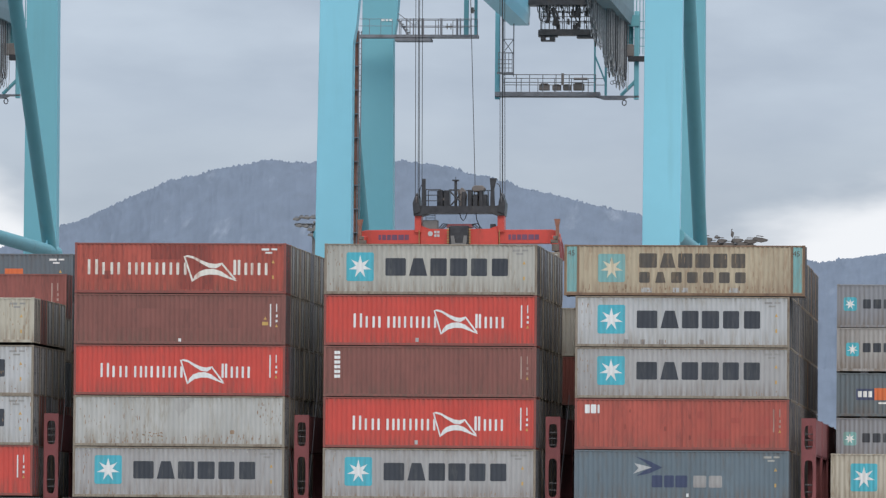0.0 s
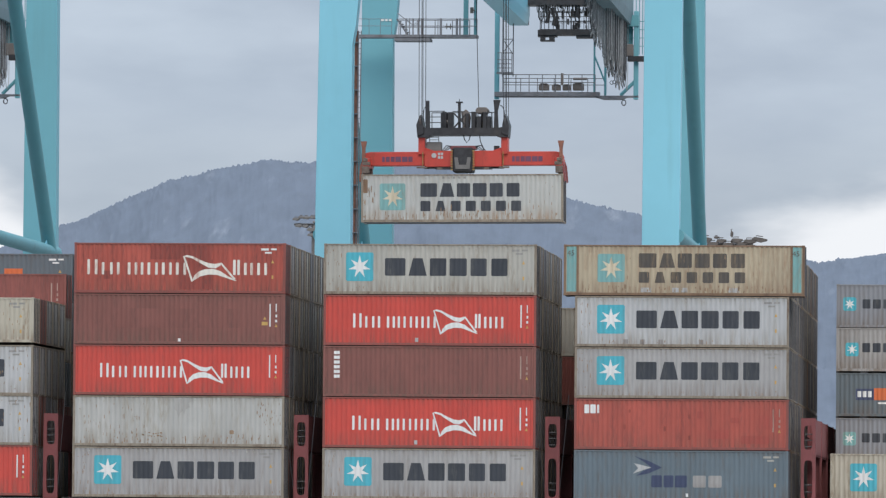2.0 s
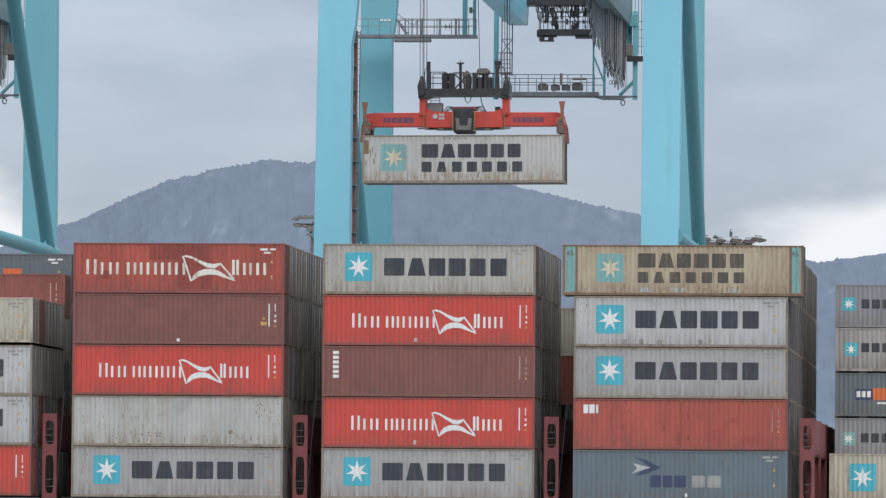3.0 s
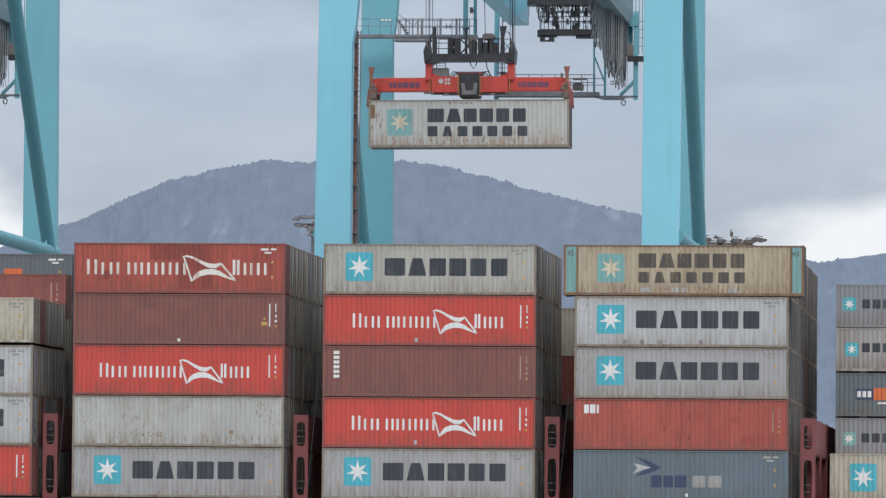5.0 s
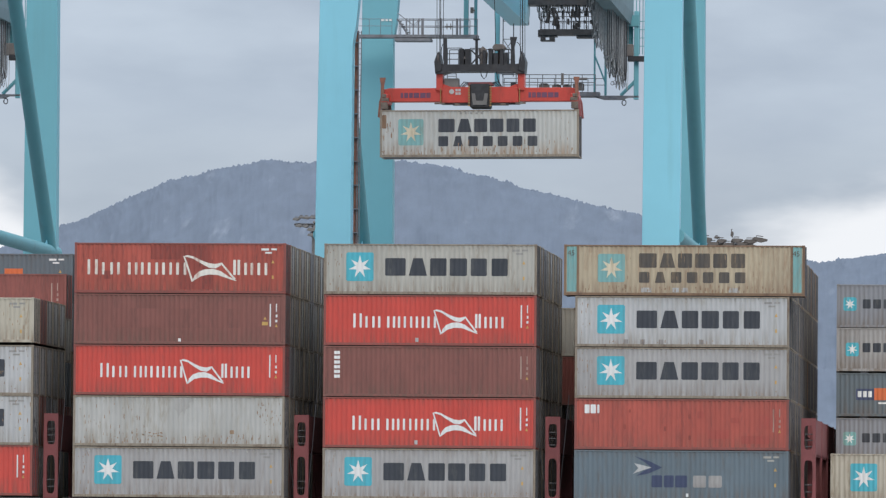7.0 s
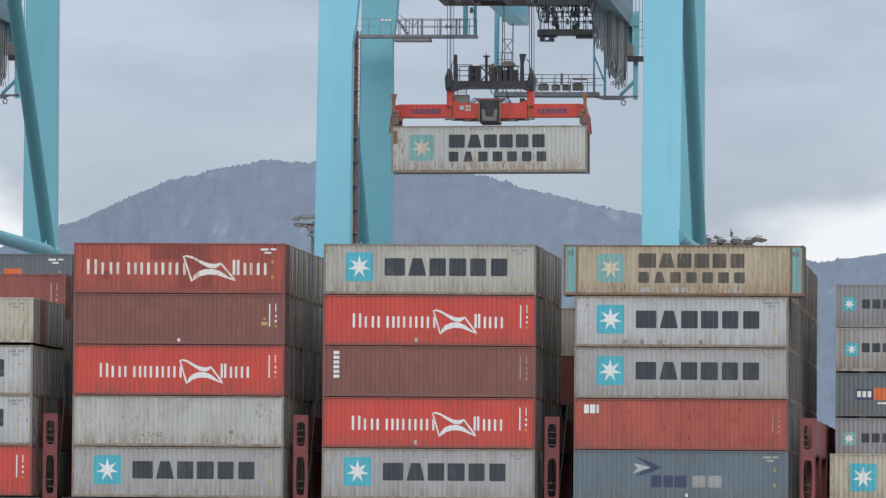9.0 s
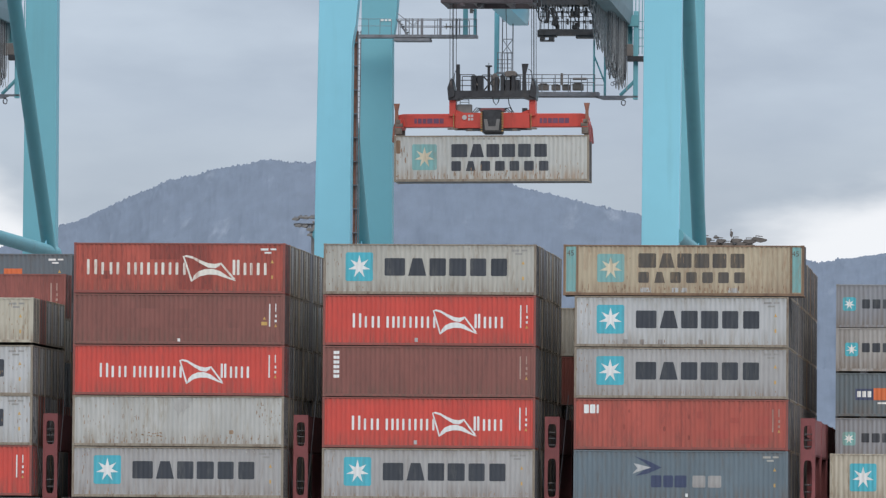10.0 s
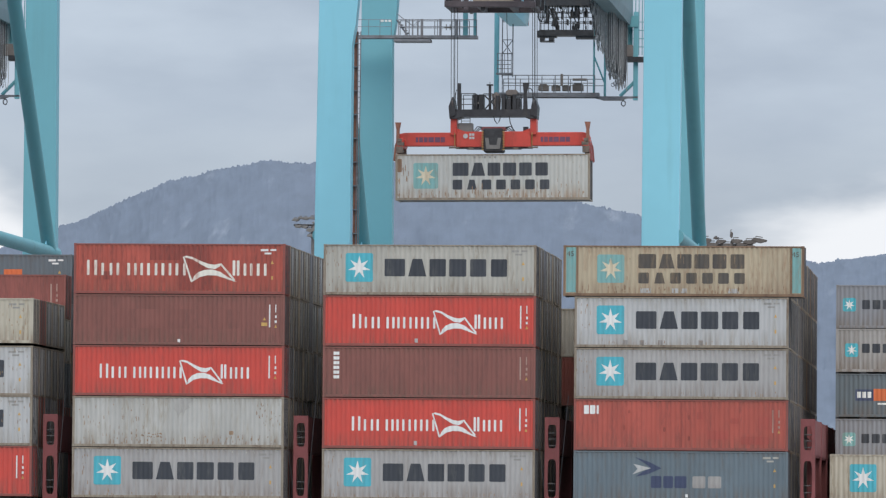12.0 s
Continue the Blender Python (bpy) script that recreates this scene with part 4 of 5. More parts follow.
    railing(bm, -3.6, 1.8, 79.45, 47.86, 1.08, 1.3, 0.03)
    railing(bm, -6.45, -4.1, 79.45, 47.86, 1.08, 0.8, 0.02)
    part("railing", bm, GALV, ob)
    bm = B()
    railing(bm, -3.6, 1.2, 80.55, 47.86, 1.08, 1.2, 0.03)
    part("railing", bm, GALV, ob)
    # steep stair with its handrails at the head of the gangway
    bm = B()
    for y in (79.55, 80.35):
        tube(bm, ((-3.75, y, 48.95), (-2.95, y, 47.75)), 0.05, 6)
        tube(bm, ((-3.72, y, 49.35), (-2.6, y, 48.5), (-2.2, y, 48.95)), 0.03, 6)
    for k in range(6):
        box(bm, -3.72 + 0.15 * k, -3.50 + 0.15 * k, 79.55, 80.35, 48.78 - 0.19 * k, 48.82 - 0.19 * k)
    part("stair", bm, GALV, ob, "short grey steel stair")
    for x, r in ((-3.10, 0.05), (-2.86, 0.03), (-2.62, 0.05), (-2.25, 0.04), (-1.98, 0.09), (-0.70, 0.08), (0.38, 0.05), (0.62, 0.05)):
        bm = B()
        box(bm, x - r, x + r, 79.38, 79.46, 47.70, 48.98)
        part("rail_post", bm, GALV, ob)
    bm = B()
    box(bm, -0.42, 0.10, 79.4, 79.45, 48.34, 48.44)
    box(bm, -0.32, -0.26, 79.4, 79.45, 48.22, 48.62)
    box(bm, -0.06, 0.0, 79.4, 79.45, 48.22, 48.62)
    part("lamp_bracket", bm, LAMPGREY, ob)
    for x, w in ((1.0, 0.16), (1.66, 0.10)):
        bm = B()
        box(bm, x - w, x + w, 79.6, 79.9, 47.7, 57.0)
        part("hanger_post", bm, SHADETEAL, ob)
    bm = B()
    tube(bm, ((1.42, 79.55, 49.35), (1.42, 79.55, 49.75)), 0.12, 10)
    box(bm, 1.40, 1.62, 79.5, 79.8, 49.5, 49.58)
    part("gangway_lamp", bm, LAMPGREY, ob)
    # cable chain platform under the girders
    bm = B()
    box(bm, 4.25, 8.2, 103.4, 104.6, 49.62, 50.05)
    box(bm, 4.12, 5.5, 103.5, 104.5, 49.52, 50.0)
    box(bm, 4.3, 4.62, 103.5, 104.5, 49.25, 49.52)
    box(bm, 4.95, 5.3, 103.5, 104.5, 49.25, 49.52)
    box(bm, 4.3, 5.3, 103.5, 104.5, 49.2, 49.27)
    box(bm, 6.9, 8.35, 103.5, 104.5, 49.42, 49.62)
    part("cable_platform", bm, BLACK, ob)
    bm = B()
    railing(bm, 4.3, 8.1, 103.45, 50.05, 1.3, 0.32, 0.025, (1.0, 0.7, 0.35))
    railing(bm, 4.3, 8.1, 104.5, 50.05, 1.3, 0.55, 0.035, (1.0, 0.5))
    part("railing", bm, BLACK, ob)
    rr = random.Random(3)
    for k in range(22):
        x = 4.4 + 3.6 * rr.random()
        z = 50.05 + rr.random()
        bm = B()
        box(bm, x, x + rr.uniform(0.06, 0.2), 103.6, 104.4, z, z + rr.uniform(0.1, 0.6))
        part("cable_carrier", bm, BLACK, ob)
    bm = B()
    box(bm, 2.9, 9.4, 103.0, 104.9, 51.78, 52.5)
    part("carrier_beam", bm, BLACK, ob)
    for k in range(34):
        x, w = 4.15 + 5.1 * (k + rr.uniform(-0.4, 0.4)) / 34, rr.uniform(0.04, 0.16)
        y0, foot = rr.uniform(103.0, 104.6), 51.75 - rr.choice((0.25, 0.5, 0.9, 1.2)) * rr.uniform(0.7, 1.1)
        bm = B()
        tube(bm, ((x - w, y0, 51.9), (x - w, y0, foot + 0.25), (x - 0.4 * w, y0, foot + 0.04), (x + 0.4 * w, y0, foot), (x + w, y0, foot + 0.2), (x + w, y0, 51.9)), rr.choice((0.025, 0.04, 0.055)), 6)
        part("supply_loop", bm, RUBBER if k % 3 else FESTOON, ob, "short dark cable loop")
    for x, w, z in ((4.75, 0.16, 50.5), (5.25, 0.2, 50.3), (6.9, 0.14, 50.9)):
        bm = B()
        tube(bm, ((x, 103.3, z), (x + 0.1, 103.3, z + 0.5), (x - 0.1, 103.3, z + 1.3)), w * 0.6, 8)
        tube(bm, ((x + w, 103.3, z), (x + w * 1.5, 103.3, z + 0.7), (x + 0.05, 103.3, z + 1.3)), w * 0.4, 8)
        part("cable_bundle", bm, BLACK, ob, "drooping black cable bundle")
    # hanging maintenance platform at the end of the back reach
    for x in (1.14, 11.22):
        bm = B()
        box(bm, x - 0.17, x + 0.17, 103.9, 104.3, 45.0, 51.4 if x > 5 else 53.0)
        part("hanger_post", bm, HALFSHADETEAL, ob, bevel=0.02)
    bm = B()
    box(bm, 10.3, 11.4, 103.8, 104.4, 50.3, 51.1)
    tube(bm, ((11.2, 104.1, 46.4), (10.1, 104.1, 45.3)), 0.13, 8)
    tube(bm, ((9.0, 104.1, 45.3), (9.0, 104.1, 50.4)), 0.09, 8)
    tube(bm, ((8.2, 104.1, 45.3), (8.2, 104.1, 50.4)), 0.07, 8)
    tube(bm, ((8.2, 104.1, 48.2), (9.0, 104.1, 46.2)), 0.06, 8)
    part("bracing", bm, SHADETEAL, ob)
    bm = B()
    box(bm, 1.0, 8.6, 103.6, 104.8, 45.08, 45.40)
    box(bm, 1.0, 11.4, 103.9, 104.3, 45.02, 45.16)
    prism(bm, [(8.5, 44.98), (8.9, 44.86), (10.2, 44.86), (10.6, 45.02), (8.3, 45.02)], 103.8, 104.4)
    tube(bm, [(10.35 + 0.15 * math.cos(a), 104.1, 44.66 + 0.2 * math.sin(a)) for a in np.linspace(0, 6.2, 10)], 0.05, 6)
    part("platform", bm, GALV, ob).location.z = 0.12
    bm = B()
    railing(bm, 1.6, 8.3, 103.65, 45.4, 1.25, 0.95, 0.035)
    railing(bm, 1.6, 8.9, 104.75, 45.4, 1.05, 1.2, 0.03)
    part("railing", bm, GALV, ob).location.z = 0.12
    for x, w, h in ((4.55, 0.62, 0.42), (5.45, 0.5, 0.36), (6.2, 0.45, 0.36), (7.05, 0.66, 0.48)):
        bm = B()
        box(bm, x - w / 2 - 0.06, x + w / 2 + 0.06, 103.9, 104.5, 45.55, 45.55 + h)
        box(bm, x - w / 2 + 0.05, x + w / 2 - 0.05, 103.85, 104.4, 45.55 + h, 45.62 + h)
        part("equipment_box", bm, HOUSE, ob, bevel=0.02).location.z = 0.12
    bm = B()
    tube(bm, ((5.9, 103.7, 45.9), (5.9, 103.7, 46.75)), 0.10, 8)
    tube(bm, ((6.7, 103.7, 46.35), (7.7, 103.7, 46.35)), 0.09, 8)
    part("winch_fitting", bm, HOUSE, ob).location.z = 0.12
    # lattice drop ladder with a safety cage
    bm = B()
    for x in (1.62, 2.38):
        tube(bm, ((x, 103.2, 46.6), (x, 103.2, 51.5)), 0.045, 6)
    for k, z in enumerate((50.6, 49.3, 48.3)):
        tube(bm, ((1.62, 103.2, z), (2.38, 103.2, z - (1.1 if k % 2 else -1.0))), 0.03, 6)
        tube(bm, ((1.62, 103.2, z), (2.38, 103.2, z)), 0.03, 6)
    box(bm, 1.2, 2.4, 102.9, 103.6, 46.78, 46.90)
    part("drop_ladder", bm, GALV, ob)
    bm = B()
    for x in (1.3, 1.55, 1.8, 2.05, 2.3):
        tube(bm, ((x, 102.95, 46.85), (x, 102.95, 48.3)), 0.025, 6)
    for z in (47.2, 47.5, 47.8, 48.3):
        tube(bm, ((1.25, 102.95, z), (2.32, 102.95, z)), 0.028, 6)
    part("ladder_cage", bm, GALV, ob)
    # festoon cables: bundles of loops hung one behind the other from a rail beside the girder
    rr = random.Random(8)
    bm = B()
    box(bm, 9.3, 9.5, 40.0, 104.6, 50.9, 51.1)
    part("festoon_rail", bm, GALV, ob)
    for k in range(24):
        d = FESTOON_STEP * (k + 0.3 * math.sin(2.3 * k))
        low = min(50.0, 45.45 + 0.0052 * d * d) + rr.uniform(-0.1, 0.7)
        bm = B()
        box(bm, 9.75, 10.75, -0.10, 0.10, 50.75, 51.08)
        loop = part("cable_carriage", bm, BLACK, ob)
        loop.location.y = 103.0 - d
        LOOPS.append((loop, d))
        for i in range(7 if k < 9 else 4):
            x = 10.02 + 0.10 * i + rr.uniform(-0.03, 0.03) - (0.25 if k > 3 else 0.0) - (0.3 if k > 8 else 0.0)
            foot, r = low + rr.uniform(0.0, 0.9), rr.choice((0.022, 0.03, 0.04))
            w = 0.5 * FESTOON_STEP * rr.uniform(0.55, 0.85)
            path = [(x, -w, 51.0), (x, -w * 1.02, 0.5 * (51.0 + foot)), (x, -w * 0.9, foot + 0.6), (x + 0.02, -w * 0.45, foot + 0.12), (x + 0.03, w * 0.1, foot), (x + 0.04, w * 0.6, foot + 0.2), (x + 0.05, w * 0.95, foot + 0.8), (x + 0.05, w, 51.0)]
            bm = B()
            tube(bm, path, r, 6)
            part("festoon_cable", bm, rr.choice((FESTOON, FESTOON, RUBBER)), loop, "hanging grey cable loop")
        if k < 12 and k % 2:
            bm = B()
            tube(bm, [(10.1 + 0.13 * math.cos(a), -0.2, low - 0.12 + 0.13 * math.sin(a)) for a in np.linspace(0, 6.2, 9)], 0.03, 6)
            part("cable_clamp", bm, GALV, loop)
    bm = B()
    box(bm, 10.62, 12.2, 103.5, 104.3, 47.75, 48.12)
    part("cross_tie", bm, BLACK, ob)
    bm = B()
    box(bm, 10.12, 11.02, 103.55, 104.25, 48.12, 48.98)
    part("cable_reel_box", bm, HOUSE, ob, bevel=0.03)
    bm = B()
    for k in range(7):
        tube(bm, ((10.45 + 0.24 * k, 104.5, 48.3), (10.45 + 0.24 * k, 104.5, 52.5)), 0.035, 6)
    for z in (48.9, 49.5, 50.1, 50.7):
        tube(bm, ((10.4, 104.5, z), (12.0, 104.5, z)), 0.03, 6)
    part("cable_rack", bm, SHADETEAL, ob)
    bm = B()
    box(bm, 10.25, 10.95, 104.6, 104.66, 49.0, 51.2)
    part("mesh_panel", bm, SHADETEAL, ob)
    return ob


FESTOON_STEP = 1.75
LOOPS = []
main_crane = crane()
copy_thing(main_crane, pose(-45.1, 0, 0))


# ---- trolley, headblock, spreader and the lifted container ----
def trolley():
    ob = thing("crane_trolley", pose(6.2, 0, 0), "dark crane trolley hanging under the girders", "crane trolley")
    bm = B()
    box(bm, -2.95, 2.75, 0.0, 0.5, 46.62, 46.98)
    box(bm, -2.95, 2.75, 4.4, 4.9, 46.62, 46.98)
    for x in (-2.95, -1.0, 1.0, 2.35):
        box(bm, x, x + 0.4, 0.5, 4.4, 46.64, 46.96)
    box(bm, -1.75, -1.45, 0.0, 0.3, 46.42, 46.62)
    part("trolley_frame", bm, TROLLEYBROWN, ob, bevel=0.02)
    bm = B()
    prism(bm, [(-1.2, 46.98), (1.35, 46.98), (1.35, 49.2), (-1.2, 49.2)], 0.3, 3.6)
    part("machinery_house", bm, DUSTBEIGE, ob, "dusty beige sheet-metal housing", bevel=0.04)
    for x, w in ((-2.2, 0.5), (-1.62, 0.3), (1.6, 0.45), (2.2, 0.4)):
        bm = B()
        box(bm, x - w / 2, x + w / 2, 0.05, 0.45, 46.98, 47.5)
        part("sheave_box", bm, TROLLEYBROWN, ob, bevel=0.03)
    bm = B()
    tube(bm, ((-0.55, 0.2, 46.52), (-0.55, 0.5, 46.52)), 0.16, 10)
    part("floodlight", bm, BLACK, ob)
    bm = B()
    railing(bm, -2.9, -1.3, 0.1, 46.98, 1.1, 0.55, 0.03)
    railing(bm, 1.5, 2.7, 0.1, 46.98, 1.1, 0.4, 0.03)
    part("railing", bm, GALV, ob)
    for x0, x1 in ((-3.0, -2.72), (2.76, 3.02)):
        for y in (0.62, 3.8):
            bm = B()
            box(bm, x0, x1, y, y + 0.5, 46.7, 50.56)
            part("bogie_post", bm, BLACK, ob, bevel=0.02)
            bm = B()
            tube(bm, ((x0, y + 0.25, 50.32), (x1, y + 0.25, 50.32)), 0.30, 14)
            part("wheel", bm, STEEL, ob)
    return ob


def headblock():
    """Origin on the underside of the container's top, in the middle of its near face."""
    ob = thing("spreader", pose(0, 0, 0), "orange-red container spreader under a black headblock", "spreader")
    cy = CW / 2
    # main box beam with sliding arms
    bm = B()
    box(bm, -2.35, 2.35, cy - 0.55, cy + 0.55, 0.45, 1.42)
    part("main_beam", bm, SPREADRED, ob, bevel=0.03)
    for s in (-1, 1):
        bm = B()
        prism(bm, [(s * 2.36, 0.53), (s * 5.72, 0.53), (s * 5.96, 0.68), (s * 6.06, 1.02), (s * 5.94, 1.30), (s * 5.58, 1.37), (s * 2.36, 1.37)], cy - 0.42, cy + 0.42)
        part("telescopic_arm", bm, SPREADRED, ob, bevel=0.03)
        for k, (w, x) in enumerate(((0.16, 0), (0.24, 0.22), (0.24, 0.52), (0.34, 0.80), (0.34, 1.2), (0.26, 1.58))):
            bm = B()
            left = 2.95 * s + (0.0 if s > 0 else -1.95) + x
            box(bm, left, left + w, cy - 0.43, cy - 0.41, 0.76, 1.08)
            part("name_bar", bm, FADEDNAVY, ob, "faded navy name bar")
        # end beam across the container with flipper arm and twist-lock housing
        bm = B()
        strip(bm, s * 5.58, s * 6.04, 0.0, CW, 0.40, 0.98)
        part("end_beam", bm, SPREADRED, ob, bevel=0.06)
        for y in (0.0, CW - 0.3):
            bm = B()
            strip(bm, s * 5.62, s * 6.05, y, y + 0.3, 0.04, 0.5)
            tube(bm, ((s * 5.85, y + 0.15, -0.10), (s * 5.85, y + 0.15, 0.06)), 0.07, 8)
            strip(bm, s * 5.56, s * 6.02, y - 0.02, y + 0.28, 0.5, 0.74)
            strip(bm, s * 5.70, s * 5.98, y - 0.04, y + 0.2, 0.74, 0.96)
            part("twist_lock", bm, GREASE, ob, "greasy grey-brown twist-lock housing", bevel=0.03)
            if y > 1:
                continue
            bm = B()
            prism(bm, [(s * 5.84, 0.7), (s * 6.06, 0.7), (s * 6.04, 1.5), (s * 6.12, 1.97), (s * 5.76, 1.97), (s * 5.86, 1.5)], y, y + 0.34)
            part("gather_guide", bm, BRASS, ob, "rusty guide arm with flared head")
        for y in (0.1, CW - 0.4):
            bm = B()
            prism(bm, [(s * 6.0, 0.95), (s * 6.16, 0.5), (s * 6.24, -0.42), (s * 6.14, -0.48), (s * 6.04, 0.2), (s * 5.95, 0.6)], y, y + 0.3)
            part("flipper", bm, LASHRED if s > 0 else BRASS, ob, "corner guide flipper")
        bm = B()
        strip(bm, s * 2.30, s * 2.70, cy - 0.6, cy + 0.6, 1.2, 2.30)
        part("mast_block", bm, SPREADRED, ob, bevel=0.03)
        bm = B()
        tube(bm, ((s * 2.42, cy - 0.63, 0.46), (s * 2.42, cy - 0.63, 1.35)), 0.03, 6)
        part("hose", bm, OCHRE, ob)
        bm = B()
        prism(bm, [(s * 1.62, 1.36), (s * 2.30, 1.36), (s * 2.30, 1.62)], cy - 0.45, cy + 0.45)
        part("gusset", bm, SPREADRED, ob)
        bm = B()
        strip(bm, s * 2.16, s * 2.80, cy - 0.62, cy - 0.56, 0.36, 0.46)
        part("wear_pad", bm, GREASE, ob)
        bm = B()
        strip(bm, s * 1.25, s * 1.55, cy - 0.60, cy - 0.50, 0.28, 0.42)
        part("limit_switch", bm, GREASE, ob)
    bm = B()
    box(bm, -1.7, 1.7, cy - 0.5, cy + 0.3, 0.32, 0.42)
    box(bm, -2.4, 2.4, cy - 0.35, cy + 0.35, 0.37, 0.42)
    part("under_plate", bm, BLACK, ob)
    bm = B()
    box(bm, -0.62, 0.62, cy - 0.85, cy + 0.85, 0.12, 1.6)
    part("hydraulic_unit", bm, BLACK, ob, bevel=0.08)
    bm = B()
    prism(bm, [(-0.42, 0.3), (0.42, 0.3), (0.5, 1.0), (0.3, 1.0), (0.22, 0.55), (-0.22, 0.55), (-0.3, 1.0), (-0.5, 1.0)], cy - 0.92, cy - 0.86)
    part("guard_frame", bm, LAMPGREY, ob)
    for s in (-1, 1):
        bm = B()
        for k in range(8):
            strip(bm, s * 0.60, s * 0.72, cy - 0.90, cy - 0.84, 0.22 + 0.16 * k, 0.31 + 0.16 * k)
        part("warning_stripes", bm, OCHRE, ob)
    bm = B()
    prism(bm, [(-0.8, 1.52), (0.8, 1.52), (0.7, 1.72), (-0.7, 1.72)], cy - 0.5, cy + 0.5)
    part("cover", bm, LASHRED, ob)
    runs = [((s * 0.55, cy - r, 1.5), (s * (0.72 + 0.3 * r), cy - r, 1.72 - 0.4 * r), (s * (1.05 - r), cy - r, 1.76 - 0.7 * r), (s * (1.38 - r), cy - r, 1.36)) for s in (-1, 1) for r in (0.0, 0.12, 0.22)]
    runs.append(((-0.02, cy - 0.2, 2.4), (0.06, cy - 0.2, 2.1), (0.2, cy - 0.2, 1.92), (0.34, cy - 0.2, 2.1), (0.42, cy - 0.2, 2.4)))
    runs.append(((0.95, cy, 2.4), (1.0, cy, 2.0), (1.16, cy, 1.65), (1.2, cy, 1.4)))
    for run in runs:
        bm = B()
        tube(bm, run, 0.032, 6)
        part("hose", bm, RUBBER, ob)
    bm = B()
    tube(bm, ((-1.05, cy - 0.62, 1.13), (-1.05, cy - 0.57, 1.13)), 0.15, 14)
    for x in (-0.82, -0.64):
        for z in (0.94, 1.15):
            box(bm, x, x + 0.14, cy - 0.575, cy - 0.555, z, z + 0.15)
    d = part("marking_plate", bm, PALE, ob, "white oval and square marks")
    d.location.x = -0.7
    bm = B()
    box(bm, -2.22, -1.32, cy - 0.4, cy + 0.3, 1.36, 1.96)
    part("control_box", bm, LAMPGREY, ob, bevel=0.03)
    bm = B()
    for x in (-2.05, -1.5):
        tube(bm, ((x, cy - 0.2, 1.8), (x, cy - 0.2, 2.35)), 0.025, 6)
    for z in (1.95, 2.1, 2.25):
        tube(bm, ((-2.05, cy - 0.2, z), (-1.5, cy - 0.2, z)), 0.02, 6)
    part("small_ladder", bm, GALV, ob)
    bm = B()
    box(bm, 1.84, 2.14, cy - 0.3, cy + 0.3, 1.36, 1.72)
    part("junction_box", bm, BLACK, ob)
    def low(*args, **more):
        part(*args, **more).location.z = -0.28

    # headblock: black frame with sheaves, posts and cable basket
    bm = B()
    prism(bm, [(-2.74, 2.48), (-2.3, 2.48), (-1.9, 2.66), (1.9, 2.66), (2.3, 2.48), (2.74, 2.48), (2.78, 3.2), (2.2, 3.05), (-2.2, 3.05), (-2.78, 3.2)], cy - 0.8, cy + 0.8)
    low("headblock_frame", bm, BLACK, ob, bevel=0.02)
    for s in (-1, 1):
        bm = B()
        prism(bm, [(s * 2.74, 2.55), (s * 2.34, 2.7), (s * 2.40, 3.3), (s * 2.5, 3.78), (s * 2.62, 3.76), (s * 2.80, 3.25)], cy - 0.9, cy + 0.9)
        low("sheave_housing", bm, BLACK, ob, bevel=0.03)
        for y in (cy - 0.55, cy + 0.55):
            bm = B()
            tube(bm, ((s * 2.56 - 0.04, y, 3.45), (s * 2.56 + 0.04, y, 3.45)), 0.42, 18)
            low("sheave", bm, STEEL, ob)
        bm = B()
        if s < 0:
            box(bm, -2.24, -2.04, cy - 0.7, cy - 0.4, 3.0, 4.72)
        else:
            prism(bm, [(1.86, 3.0), (2.14, 3.0), (2.1, 4.1), (2.26, 4.74), (1.84, 4.74), (1.9, 4.1)], cy - 0.7, cy - 0.4)
        low("guide_post", bm, BLACK, ob)
        bm = B()
        tube(bm, [(s * (2.2 + 0.25 * math.sin(a)), cy, 3.95 + 0.5 * math.cos(a)) for a in np.linspace(0, 1.5, 5)] + [(s * 2.46, cy, 3.2)], 0.03, 6)
        low("cable_guide", bm, BLACK, ob)
    bm = B()
    railing(bm, -2.0, -1.1, cy - 0.75, 3.05, 1.02, 0.8, 0.028, (1.0, 0.66, 0.33))
    railing(bm, -2.0, 1.9, cy + 0.75, 3.05, 1.02, 0.55, 0.028, (1.0,))
    railing(bm, -0.6, 0.0, cy - 0.75, 3.05, 1.0, 0.6, 0.028, (1.0,))
    tube(bm, ((-0.55, cy - 0.75, 3.05), (0.1, cy - 0.75, 3.8)), 0.05, 6)
    tube(bm, ((-0.55, cy - 0.75, 3.95), (0.1, cy - 0.75, 3.3)), 0.05, 6)
    tube(bm, ((1.45, cy - 0.75, 4.0), (1.75, cy - 0.75, 4.0), (1.78, cy - 0.75, 3.05)), 0.035, 6)
    low("railing", bm, BLACK, ob)
    for x, w, h, mat in ((-1.15, 0.30, 1.0, BLACK), (-0.78, 0.34, 0.98, BLACK), (0.25, 0.22, 0.9, BLACK), (0.62, 0.26, 1.0, BLACK), (0.95, 0.30, 0.72, BLACK), (1.30, 0.24, 0.98, BLACK), (1.55, 0.26, 0.72, BLACK), (-0.95, 0.12, 0.5, HOUSE)):
        bm = B()
        box(bm, x - w / 2, x + w / 2, cy - 0.55, cy + 0.35, 3.05 if mat is BLACK else 3.4, 3.05 + h)
        low("locker", bm, mat, ob, bevel=0.03)
    bm = B()
    prism(bm, [(-0.05, 3.05), (0.35, 3.05), (0.40, 3.8), (0.28, 4.1), (0.12, 4.22), (0.02, 4.05), (-0.14, 4.05), (-0.08, 3.6)], cy - 0.4, cy + 0.4)
    low("cable_drum", bm, HOUSE, ob, bevel=0.04)
    bm = B()
    box(bm, -0.34, -0.18, cy - 0.2, cy, 3.05, 4.62)
